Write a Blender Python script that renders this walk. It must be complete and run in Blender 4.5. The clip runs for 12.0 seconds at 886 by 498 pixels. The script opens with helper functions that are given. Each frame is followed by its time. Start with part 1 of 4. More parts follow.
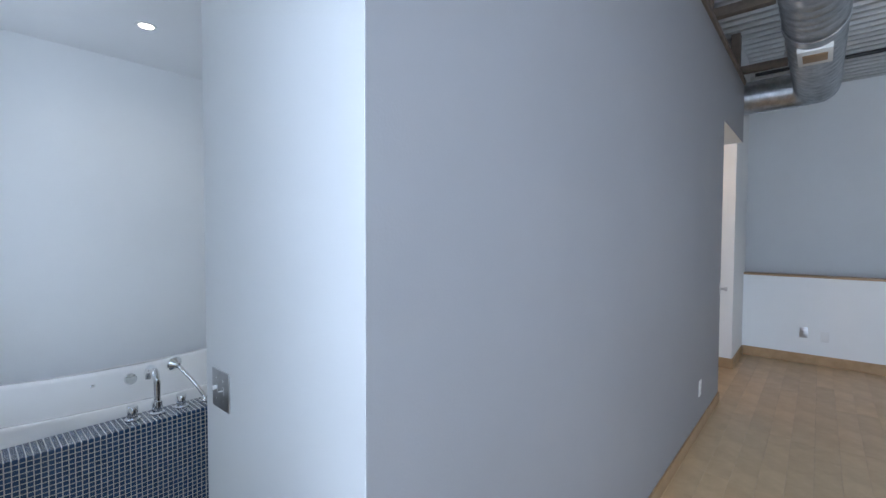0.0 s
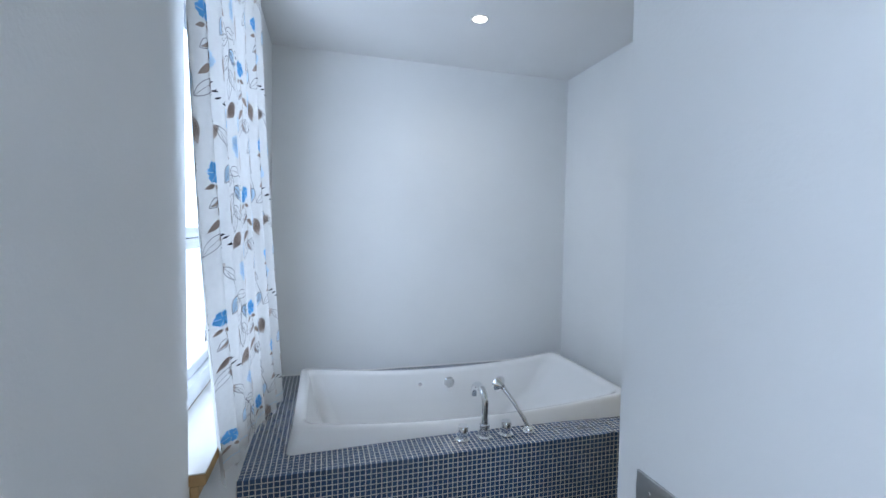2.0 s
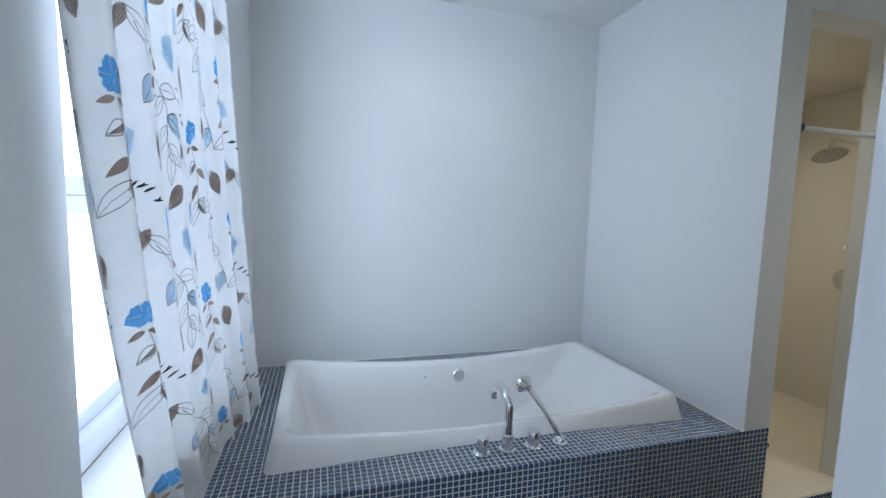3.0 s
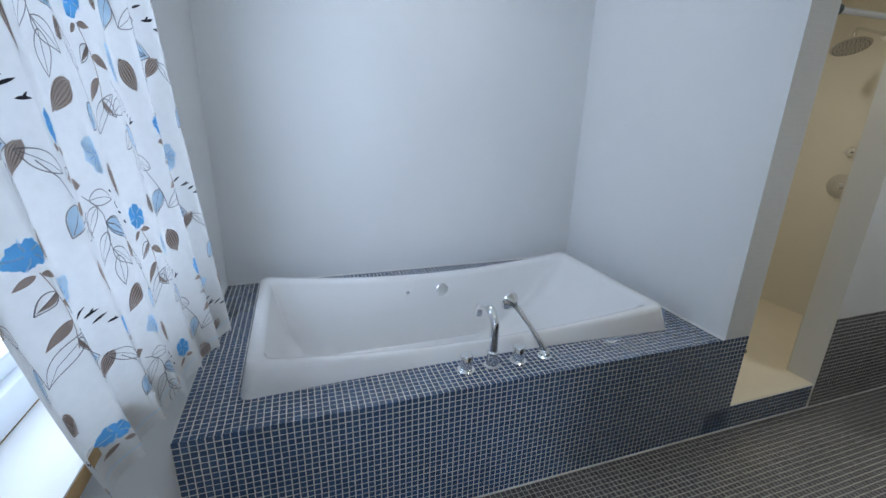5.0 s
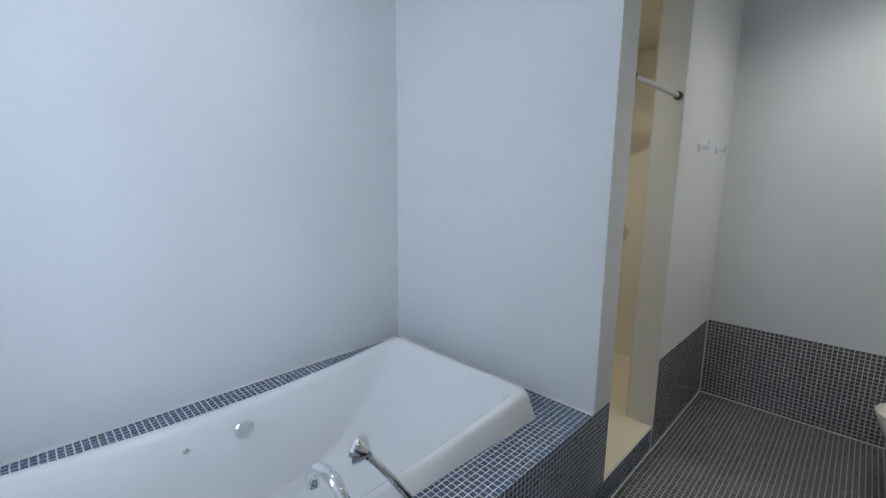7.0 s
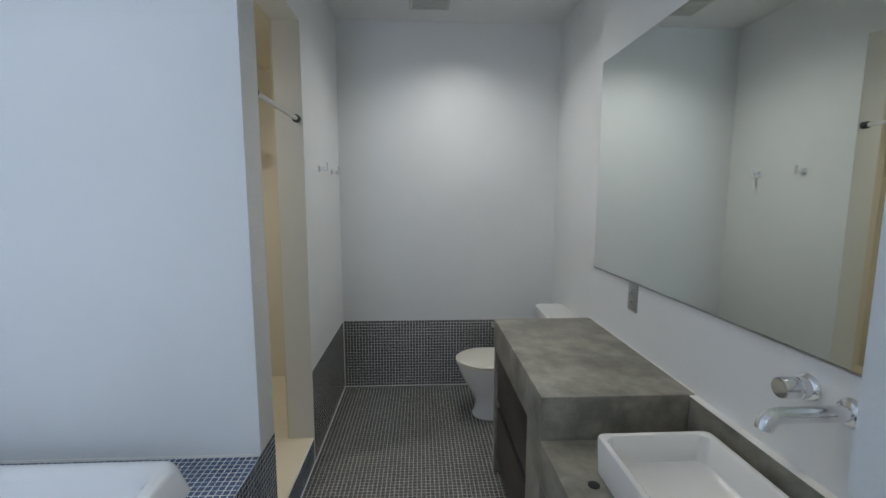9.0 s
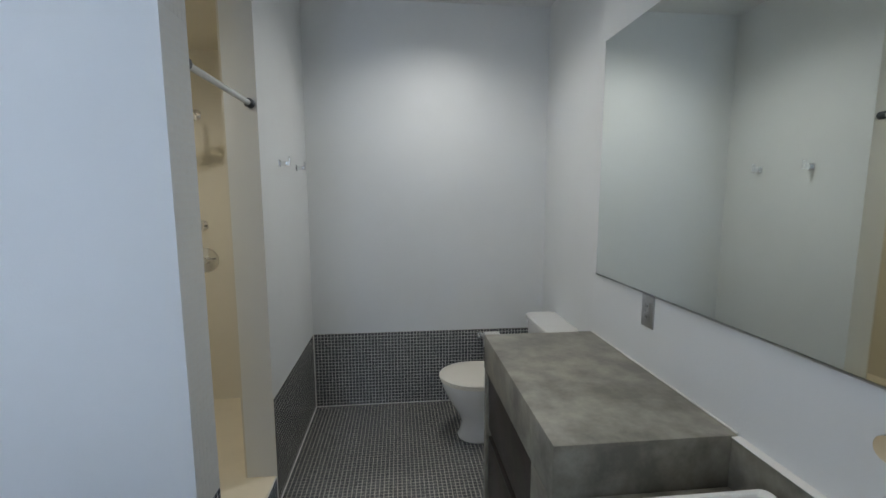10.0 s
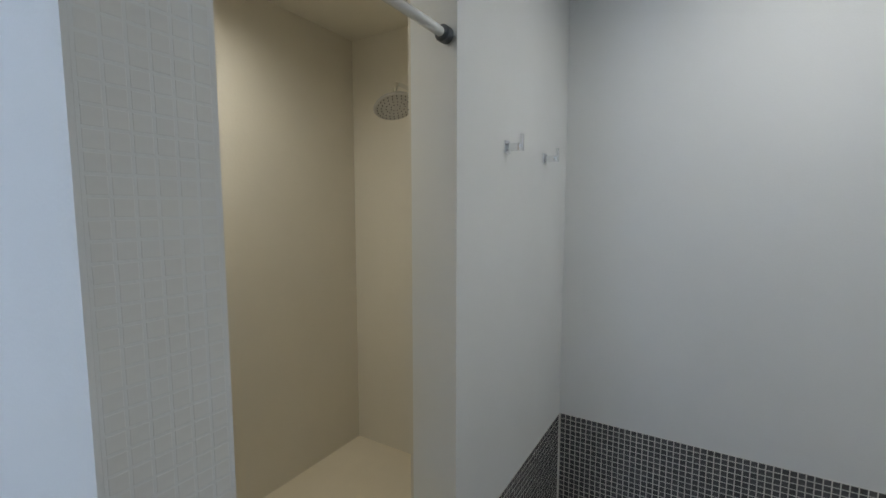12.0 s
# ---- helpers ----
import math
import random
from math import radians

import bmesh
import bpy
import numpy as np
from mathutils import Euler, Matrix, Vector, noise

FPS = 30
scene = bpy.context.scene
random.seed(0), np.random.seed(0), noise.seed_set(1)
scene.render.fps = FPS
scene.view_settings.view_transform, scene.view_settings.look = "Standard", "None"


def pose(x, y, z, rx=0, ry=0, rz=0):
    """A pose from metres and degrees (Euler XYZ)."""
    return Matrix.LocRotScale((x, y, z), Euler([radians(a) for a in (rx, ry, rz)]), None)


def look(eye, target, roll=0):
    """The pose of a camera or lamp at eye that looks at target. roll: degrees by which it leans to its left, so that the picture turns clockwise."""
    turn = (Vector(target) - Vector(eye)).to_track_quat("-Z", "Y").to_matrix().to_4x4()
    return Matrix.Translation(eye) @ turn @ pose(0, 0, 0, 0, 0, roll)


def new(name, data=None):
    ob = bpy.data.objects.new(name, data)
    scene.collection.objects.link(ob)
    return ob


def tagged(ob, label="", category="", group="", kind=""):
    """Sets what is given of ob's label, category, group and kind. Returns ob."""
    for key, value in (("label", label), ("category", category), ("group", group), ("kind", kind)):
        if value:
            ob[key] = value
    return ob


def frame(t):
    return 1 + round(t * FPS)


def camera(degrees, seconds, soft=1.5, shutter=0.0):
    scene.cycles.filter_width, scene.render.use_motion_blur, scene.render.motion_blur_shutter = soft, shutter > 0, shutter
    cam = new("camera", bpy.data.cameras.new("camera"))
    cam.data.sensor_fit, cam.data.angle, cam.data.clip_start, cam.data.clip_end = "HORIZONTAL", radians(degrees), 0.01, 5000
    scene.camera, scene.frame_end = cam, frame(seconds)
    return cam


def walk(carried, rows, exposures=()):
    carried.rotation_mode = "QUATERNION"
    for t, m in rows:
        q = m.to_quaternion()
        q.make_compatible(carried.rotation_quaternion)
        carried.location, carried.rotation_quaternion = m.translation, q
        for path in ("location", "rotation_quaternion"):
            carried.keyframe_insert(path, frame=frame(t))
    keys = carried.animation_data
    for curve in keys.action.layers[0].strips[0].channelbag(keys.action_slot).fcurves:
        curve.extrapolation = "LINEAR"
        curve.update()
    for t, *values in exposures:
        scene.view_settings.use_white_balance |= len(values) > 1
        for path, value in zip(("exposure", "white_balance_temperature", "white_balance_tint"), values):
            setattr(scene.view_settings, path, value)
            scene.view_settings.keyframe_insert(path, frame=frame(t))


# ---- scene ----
cam = camera(92.0, 12.0)
PATH = [
    (0, (-1.619, 1.439, 1.459), (-2.941, 2.939, 1.392), 0.2),
    (0.5, (-1.694, 1.346, 1.49), (-3.282, 2.559, 1.406), 0.4),
    (1, (-1.846, 1.293, 1.506), (-3.636, 2.18, 1.414), 0.8),
    (1.5, (-2.064, 1.317, 1.49), (-3.979, 1.889, 1.417), 0.6),
    (2, (-2.333, 1.367, 1.502), (-4.257, 1.906, 1.416), 0.9),
    (2.5, (-2.568, 1.384, 1.479), (-4.487, 1.935, 1.371), 1.3),
    (3, (-2.748, 1.4, 1.455), (-4.66, 1.956, 1.266), 1.7),
    (3.5, (-2.838, 1.402, 1.444), (-4.727, 1.977, 1.125), 2.2),
    (5.5, (-2.985, 1.481, 1.453), (-4.759, 2.124, 0.792), 1.7),
    (6, (-3.146, 1.524, 1.418), (-4.886, 2.337, 0.86), 1.7),
    (6.5, (-3.305, 1.608, 1.426), (-4.95, 2.676, 1.032), 0.8),
    (7, (-3.423, 1.639, 1.458), (-4.809, 3.041, 1.123), 0.5),
    (7.5, (-3.468, 1.628, 1.489), (-4.452, 3.341, 1.176), 0.5),
    (9.5, (-3.511, 1.784, 1.459), (-3.307, 3.759, 1.213), -0.0),
    (10, (-3.508, 1.989, 1.459), (-3.305, 3.963, 1.209), -0.1),
    (10.5, (-3.517, 2.268, 1.462), (-3.463, 4.251, 1.209), -0.2),
    (11, (-3.531, 2.559, 1.445), (-3.763, 4.532, 1.211), -0.3),
    (11.5, (-3.535, 2.805, 1.42), (-4.17, 4.685, 1.229), 0.0),
    (12, (-3.58, 3.025, 1.434), (-4.62, 4.723, 1.248), 0.0),
]
walk(cam, [(t, look(eye, target, roll)) for t, eye, target, roll in PATH], exposures=[(0, 0.04), (1, 0.12), (2, 0.22), (3.5, 0.20), (6, 0.20), (9.5, 0.24), (12, 0.25)])

# ---- world and light ----
world = bpy.data.worlds.new("sky")
scene.world = world
world.use_nodes = True
wn = world.node_tree
sky = wn.nodes.new("ShaderNodeTexSky")
sky.sky_type, sky.sun_disc = "NISHITA", False
sky.sun_elevation, sky.sun_rotation = radians(48), radians(20)
wn.nodes["Background"].inputs["Strength"].default_value = 0.15
wn.links.new(sky.outputs["Color"], wn.nodes["Background"].inputs["Color"])


def lamp(name, kind, energy, m, color=(1, 1, 1), **kw):
    d = bpy.data.lights.new(name, kind)
    d.energy, d.color = energy, color
    for k, v in kw.items():
        if k == "size":
            d.size = v
        elif k == "size_y":
            d.size_y = v
        elif k == "shape":
            d.shape = v
        elif k == "angle":
            d.angle = v
        elif k == "spot":
            d.spot_size, d.spot_blend, d.shadow_soft_size = v
        elif k == "radius":
            d.shadow_soft_size = v
    ob = new(name, d)
    ob.matrix_world = m
    return ob


SKYBLUE = (0.610, 0.752, 1.0)
WARM = (1.0, 0.97, 0.88)
SOFTWHITE = (0.97, 0.985, 1.0)
lamp("sun", "SUN", 3.0, look((-3, 12, 12), (-3, 0, 0)), (1, 0.95, 0.88), angle=radians(0.6))
# area lamps added in the two window openings, standing in for daylight
lamp("added_window_light", "AREA", 27.5, look((-4.06, 0.86, 1.70), (-4.06, 3, 1.60)), SKYBLUE, shape="RECTANGLE", size=1.0, size_y=1.5)
lamp("added_window_light", "AREA", 30, look((-1.76, 0.86, 1.66), (-1.76, 3, 1.60)), SKYBLUE, shape="RECTANGLE", size=1.40, size_y=1.45)
# added fill for the bedroom, in the unseen width of its window
lamp("added_window_light", "AREA", 122, look((0.52, 0.86, 1.66), (0.52, 3, 1.60)), SKYBLUE, shape="RECTANGLE", size=3.05, size_y=1.45)
# recessed ceiling lamps, and the lamp of the hall
lamp("downlight_beam", "SPOT", 9, look((-4.62, 2.20, 2.66), (-4.66, 2.25, 0)), SOFTWHITE, spot=(radians(160), 1.0, 0.05))
lamp("downlight_beam", "SPOT", 27, look((-3.26, 4.26, 2.66), (-3.26, 4.24, 0)), (0.98, 0.98, 0.96), spot=(radians(146), 1.0, 0.03))
lamp("downlight_beam", "SPOT", 18, look((-4.85, 3.75, 2.29), (-4.80, 3.85, 0)), WARM, spot=(radians(165), 1.0, 0.04))
lamp("downlight_beam", "SPOT", 12, look((-2.98, 2.60, 2.66), (-2.98, 2.60, 0)), (1.0, 0.94, 0.84), spot=(radians(130), 1.0, 0.05))
lamp("hall_lamp_beam", "POINT", 9, pose(-2.95, 6.30, 2.45), (1.0, 0.66, 0.36), radius=0.08)

# ---- materials ----


def mat(name, color, rough=0.5, metal=0.0, vary=0.0, scale=5.0, bump=0.0, bscale=80.0, color2=None, rvary=0.0, coat=0.0, piece=0.0):
    m = bpy.data.materials.new(name)
    m.use_nodes = True
    nt = m.node_tree
    b = nt.nodes["Principled BSDF"]
    b.inputs["Base Color"].default_value = (*color, 1)
    b.inputs["Roughness"].default_value = rough
    b.inputs["Metallic"].default_value = metal
    b.inputs["Coat Weight"].default_value = coat
    tc = nt.nodes.new("ShaderNodeTexCoord")
    if vary or color2:
        n = nt.nodes.new("ShaderNodeTexNoise")
        n.inputs["Scale"].default_value, n.inputs["Detail"].default_value = scale, 6
        n.inputs["Roughness"].default_value = 0.62
        r = nt.nodes.new("ShaderNodeValToRGB")
        c2 = color2 or tuple(c * (1 - vary) for c in color)
        r.color_ramp.elements[0].position, r.color_ramp.elements[1].position = 0.36, 0.64
        r.color_ramp.elements[0].color, r.color_ramp.elements[1].color = (*c2, 1), (*color, 1)
        nt.links.new(tc.outputs["Object"], n.inputs["Vector"])
        nt.links.new(n.outputs["Fac"], r.inputs["Fac"])
        out = r.outputs["Color"]
        if piece:
            oi = nt.nodes.new("ShaderNodeObjectInfo")
            ge = nt.nodes.new("ShaderNodeNewGeometry")
            ad = nt.nodes.new("ShaderNodeMath")
            ad.operation = "ADD"
            fr = nt.nodes.new("ShaderNodeMath")
            fr.operation = "FRACT"
            mr = nt.nodes.new("ShaderNodeMapRange")
            mr.inputs["To Min"].default_value, mr.inputs["To Max"].default_value = 1 - piece, 1 + piece
            hs = nt.nodes.new("ShaderNodeHueSaturation")
            nt.links.new(oi.outputs["Random"], ad.inputs[0])
            nt.links.new(ge.outputs["Random Per Island"], ad.inputs[1])
            nt.links.new(ad.outputs[0], fr.inputs[0])
            nt.links.new(fr.outputs[0], mr.inputs["Value"])
            nt.links.new(mr.outputs["Result"], hs.inputs["Value"])
            nt.links.new(out, hs.inputs["Color"])
            out = hs.outputs["Color"]
        nt.links.new(out, b.inputs["Base Color"])
        if rvary:
            q = nt.nodes.new("ShaderNodeMapRange")
            q.inputs["To Min"].default_value, q.inputs["To Max"].default_value = rough - rvary, rough + rvary
            nt.links.new(n.outputs["Fac"], q.inputs["Value"])
            nt.links.new(q.outputs["Result"], b.inputs["Roughness"])
    if bump:
        n2 = nt.nodes.new("ShaderNodeTexNoise")
        n2.inputs["Scale"].default_value, n2.inputs["Detail"].default_value = bscale, 4
        bp = nt.nodes.new("ShaderNodeBump")
        bp.inputs["Strength"].default_value, bp.inputs["Distance"].default_value = bump, 0.004
        nt.links.new(tc.outputs["Object"], n2.inputs["Vector"])
        nt.links.new(n2.outputs["Fac"], bp.inputs["Height"])
        nt.links.new(bp.outputs["Normal"], b.inputs["Normal"])
    return m


def cloth(name, color, thru=0.5):
    m = bpy.data.materials.new(name)
    m.use_nodes = True
    nt = m.node_tree
    nt.nodes.remove(nt.nodes["Principled BSDF"])
    d = nt.nodes.new("ShaderNodeBsdfDiffuse")
    tr = nt.nodes.new("ShaderNodeBsdfTranslucent")
    mx = nt.nodes.new("ShaderNodeMixShader")
    n = nt.nodes.new("ShaderNodeTexNoise")
    n.inputs["Scale"].default_value = 60
    r = nt.nodes.new("ShaderNodeValToRGB")
    r.color_ramp.elements[0].color = (*[c * 0.9 for c in color], 1)
    r.color_ramp.elements[1].color = (*color, 1)
    tc = nt.nodes.new("ShaderNodeTexCoord")
    nt.links.new(tc.outputs["Object"], n.inputs["Vector"])
    nt.links.new(n.outputs["Fac"], r.inputs["Fac"])
    nt.links.new(r.outputs["Color"], d.inputs["Color"])
    nt.links.new(r.outputs["Color"], tr.inputs["Color"])
    mx.inputs["Fac"].default_value = thru
    nt.links.new(d.outputs[0], mx.inputs[1])
    nt.links.new(tr.outputs[0], mx.inputs[2])
    nt.links.new(mx.outputs[0], nt.nodes["Material Output"].inputs["Surface"])
    return m


def glow(name, color, strength):
    m = mat(name, color)
    b = m.node_tree.nodes["Principled BSDF"]
    b.inputs["Emission Color"].default_value = (*color, 1)
    b.inputs["Emission Strength"].default_value = strength
    return m


PAINT = mat("wall_paint", (0.80, 0.81, 0.80), 0.62, vary=0.035, scale=1.3, bump=0.12, bscale=140)
# wall paint darkened to carry the weaker light on the partition's bedroom face
SHADEPAINT = mat("shaded_wall_paint", (0.30, 0.30, 0.305), 0.6, vary=0.04, scale=1.4, bump=0.12, bscale=140)
CEIL = mat("ceiling_paint", (0.80, 0.80, 0.79), 0.75, vary=0.03, scale=1.1, bump=0.1, bscale=120)
CREAM = mat("cream_plaster", (0.73, 0.69, 0.595), 0.45, vary=0.05, scale=1.6, bump=0.12, bscale=90)
CREAMFLOOR = mat("cream_shower_floor", (0.78, 0.71, 0.57), 0.4, vary=0.06, scale=3.0, bump=0.08, bscale=120)
GROUT = mat("pale_grout", (0.76, 0.75, 0.70), 0.8, vary=0.18, scale=9, bump=0.2, bscale=400)
FLOORGROUT = mat("floor_grout", (0.50, 0.48, 0.42), 0.85, vary=0.2, scale=9, bump=0.2, bscale=400)
TILE = mat("dark_glass_tile", (0.050, 0.100, 0.200), 0.18, vary=0.25, scale=60, bump=0.06, bscale=160, piece=0.16, coat=0.6)
TILE.node_tree.nodes["Principled BSDF"].inputs["Specular IOR Level"].default_value = 0.75
DARKTILE = mat("black_glass_tile", (0.125, 0.126, 0.130), 0.20, vary=0.3, scale=60, bump=0.06, bscale=160, piece=0.18, coat=0.5)
PALETILE = mat("cream_glazed_tile", (0.79, 0.79, 0.77), 0.45, vary=0.03, scale=30, piece=0.012)
TUB = mat("white_acrylic", (0.82, 0.82, 0.81), 0.16, vary=0.02, scale=2.5, coat=0.5)
CHINA = mat("white_china", (0.82, 0.81, 0.78), 0.10, vary=0.015, scale=4, coat=0.6)
SEAT = mat("toilet_seat_plastic", (0.80, 0.75, 0.65), 0.28, vary=0.015, scale=4)
CHROME = mat("chrome", (0.86, 0.87, 0.88), 0.06, 1.0, vary=0.05, scale=20)
STEEL = mat("brushed_steel", (0.55, 0.55, 0.55), 0.34, 1.0, vary=0.12, scale=30, bump=0.05, bscale=300)
# flat black that stands in for the shade inside recesses
SHADEBLACK = mat("recess_shade", (0.02, 0.02, 0.02), 0.6)
CONCRETE = mat("cast_concrete", (0.345, 0.325, 0.27), 0.42, scale=6.5, color2=(0.160, 0.152, 0.128), bump=0.16, bscale=45, rvary=0.12)
cn = CONCRETE.node_tree
cnoise, cramp, cmix = cn.nodes.new("ShaderNodeTexNoise"), cn.nodes.new("ShaderNodeValToRGB"), cn.nodes.new("ShaderNodeMix")
cnoise.inputs["Scale"].default_value, cnoise.inputs["Detail"].default_value, cnoise.inputs["Distortion"].default_value = 3.3, 5, 0.6
cramp.color_ramp.elements[0].position, cramp.color_ramp.elements[1].position = 0.60, 0.70
cmix.data_type, cmix.blend_type = "RGBA", "MULTIPLY"
cmix.inputs[7].default_value = (0.62, 0.62, 0.60, 1)
cbase = cn.nodes["Principled BSDF"].inputs["Base Color"].links[0].from_socket
ctc = [q for q in cn.nodes if q.bl_idname == "ShaderNodeTexCoord"][0]
cn.links.new(ctc.outputs["Object"], cnoise.inputs["Vector"])
cn.links.new(cnoise.outputs["Fac"], cramp.inputs["Fac"])
cn.links.new(cramp.outputs["Color"], cmix.inputs[0])
cn.links.new(cbase, cmix.inputs[6])
cn.links.new(cmix.outputs[2], cn.nodes["Principled BSDF"].inputs["Base Color"])
WALNUT = mat("dark_stained_wood", (0.055, 0.045, 0.038), 0.38, scale=14, color2=(0.030, 0.025, 0.022), bump=0.1, bscale=60)
MIRROR = mat("mirror_silver", (0.87, 0.91, 0.87), 0.015, 1.0)
GLASSEDGE = mat("mirror_edge", (0.10, 0.15, 0.12), 0.2)
PINE = mat("raw_pine", (0.50, 0.33, 0.15), 0.6, scale=8, color2=(0.40, 0.25, 0.11), bump=0.1, bscale=90)
SILLPAINT = mat("sill_paint", (0.82, 0.81, 0.77), 0.4, vary=0.03, scale=4)
FRAMEPAINT = mat("window_frame_paint", (0.72, 0.75, 0.78), 0.35, vary=0.05, scale=5)
PLANK = mat("light_oak_plank", (0.64, 0.46, 0.27), 0.36, scale=5, color2=(0.53, 0.36, 0.20), bump=0.06, bscale=60, piece=0.09)
OAK = mat("oak_trim", (0.42, 0.27, 0.14), 0.45, scale=9, color2=(0.34, 0.21, 0.10), bump=0.06, bscale=70)
GALV = mat("galvanised_duct", (0.62, 0.64, 0.66), 0.30, 1.0, scale=16, color2=(0.42, 0.44, 0.46), bump=0.08, bscale=40)
DECKMETAL = mat("painted_metal_deck", (0.55, 0.56, 0.55), 0.5, vary=0.12, scale=4, bump=0.05)
BEAM = mat("weathered_joist", (0.24, 0.19, 0.15), 0.7, vary=0.3, scale=9, bump=0.2, bscale=40)
BLACK = mat("black_plastic", (0.02, 0.02, 0.022), 0.4, vary=0.1, scale=20)
GREYCAP = mat("grey_rubber_cap", (0.06, 0.07, 0.08), 0.5, vary=0.1, scale=30)
RODPAINT = mat("white_enamelled_rod", (0.75, 0.75, 0.73), 0.25, vary=0.04, scale=9)
WHITEPLASTIC = mat("white_plastic", (0.75, 0.75, 0.73), 0.35, vary=0.02, scale=9)
VENTGREY = mat("vent_enamel", (0.62, 0.62, 0.58), 0.5, vary=0.08, scale=12)
PAPER = mat("toilet_paper", (0.80, 0.79, 0.76), 0.9, vary=0.04, scale=20, bump=0.3, bscale=200)
CLOTH = cloth("curtain_cloth", (0.80, 0.81, 0.80), 0.14)
BLUEPRINT = cloth("blue_flower_print", (0.22, 0.60, 0.97), 0.62)
PALEPRINT = cloth("pale_blue_print", (0.66, 0.83, 0.97), 0.62)
BROWNPRINT = cloth("brown_leaf_print", (0.47, 0.38, 0.33), 0.60)
TAUPEPRINT = cloth("taupe_stripe_print", (0.80, 0.74, 0.70), 0.60)
INKPRINT = cloth("ink_line_print", (0.34, 0.33, 0.34), 0.5)
BIRDPRINT = cloth("black_stroke_print", (0.05, 0.05, 0.06), 0.5)
LAMPGLOW = glow("lamp_lens", (1.0, 0.95, 0.86), 9.0)
PALEBRICK = mat("pale_facade", (0.62, 0.56, 0.50), 0.8, vary=0.2, scale=3, bump=0.2, bscale=20)
ASPHALT = mat("asphalt", (0.06, 0.06, 0.06), 0.9, vary=0.2, scale=3, bump=0.3, bscale=50)
GLASS = bpy.data.materials.new("window_glass")
GLASS.use_nodes = True
gb = GLASS.node_tree.nodes["Principled BSDF"]
gb.inputs["Transmission Weight"].default_value, gb.inputs["Roughness"].default_value, gb.inputs["IOR"].default_value = 1.0, 0.0, 1.45

# ---- mesh helpers ----


def link_mesh(name, bm, material, smooth=False):
    me = bpy.data.meshes.new(name)
    bmesh.ops.recalc_face_normals(bm, faces=bm.faces[:])
    bm.to_mesh(me)
    bm.free()
    me.materials.append(material)
    if smooth:
        me.polygons.foreach_set("use_smooth", [True] * len(me.polygons))
        me.set_sharp_from_angle(angle=radians(38))
    return new(name, me)


def part(name, bm, material, parent, label="", smooth=True):
    ob = link_mesh(name, bm, material, smooth)
    ob.parent = parent
    if label:
        tagged(ob, label)
    return ob


def thing(name, label, category, at=(0, 0, 0), group="", kind=""):
    ob = new(name)
    ob.location = at
    ob.empty_display_size = 0.05
    return tagged(ob, label, category, group, kind)


def box(x0, x1, y0, y1, z0, z1, bevel=0.0, seg=2, bm=None):
    b = bmesh.new()
    r = bmesh.ops.create_cube(b, size=1)
    for v in r["verts"]:
        v.co = Vector(((x0 + x1) / 2 + v.co.x * (x1 - x0), (y0 + y1) / 2 + v.co.y * (y1 - y0), (z0 + z1) / 2 + v.co.z * (z1 - z0)))
    if bevel:
        bmesh.ops.bevel(b, geom=b.edges[:] + b.verts[:], offset=bevel, segments=seg, profile=0.5, affect="EDGES")
    return join(bm, b)


def join(bm, b):
    if bm is None:
        return b
    me = bpy.data.meshes.new("tmp")
    b.to_mesh(me)
    b.free()
    bm.from_mesh(me)
    bpy.data.meshes.remove(me)
    return bm


def loft(rings, closed=True, cap0=True, cap1=True, bm=None):
    """Skin a list of rings of points, all of the same count."""
    b = bm or bmesh.new()
    rows = [[b.verts.new(p) for p in ring] for ring in rings]
    n = len(rows[0])
    for a, c in zip(rows, rows[1:]):
        for i in range(n if closed else n - 1):
            j = (i + 1) % n
            b.faces.new((a[i], a[j], c[j], c[i]))
    if cap0:
        b.faces.new(rows[0][::-1])
    if cap1:
        b.faces.new(rows[-1])
    return b


def lathe(profile, m=None, n=28, cap0=True, cap1=True, bm=None):
    """Turn (radius, height) pairs about z, then lay by the pose m."""
    m = m or Matrix()
    rings = [[m @ Vector((r * math.cos(2 * math.pi * i / n), r * math.sin(2 * math.pi * i / n), h)) for i in range(n)] for r, h in profile]
    return loft(rings, True, cap0, cap1, bm)


def tube(path, radius, n=16, bm=None):
    pts = [Vector(p) for p in path]
    rad = radius if isinstance(radius, (list, tuple)) else [radius] * len(pts)
    rings, up = [], None
    for i, p in enumerate(pts):
        d = (pts[min(i + 1, len(pts) - 1)] - pts[max(i - 1, 0)]).normalized()
        if up is None:
            up = d.orthogonal().normalized()
        up = (up - d * up.dot(d)).normalized()
        side = d.cross(up)
        rings.append([p + rad[i] * (up * math.cos(2 * math.pi * k / n) + side * math.sin(2 * math.pi * k / n)) for k in range(n)])
    return loft(rings, bm=bm)


def aim(at, direction):
    """A pose whose z points along direction."""
    return Matrix.Translation(at) @ Vector(direction).to_track_quat("Z", "Y").to_matrix().to_4x4()


def rrect(x0, x1, y0, y1, r, z, k=6):
    out = []
    for cx, cy, a0 in ((x1 - r, y1 - r, 0), (x0 + r, y1 - r, 90), (x0 + r, y0 + r, 180), (x1 - r, y0 + r, 270)):
        for i in range(k + 1):
            a = radians(a0 + 90 * i / k)
            out.append(Vector((cx + r * math.cos(a), cy + r * math.sin(a), z)))
    return out


def structure(name, bm, material, label, category, smooth=False):
    return tagged(link_mesh(name, bm, material, smooth), label, category, kind="structure")


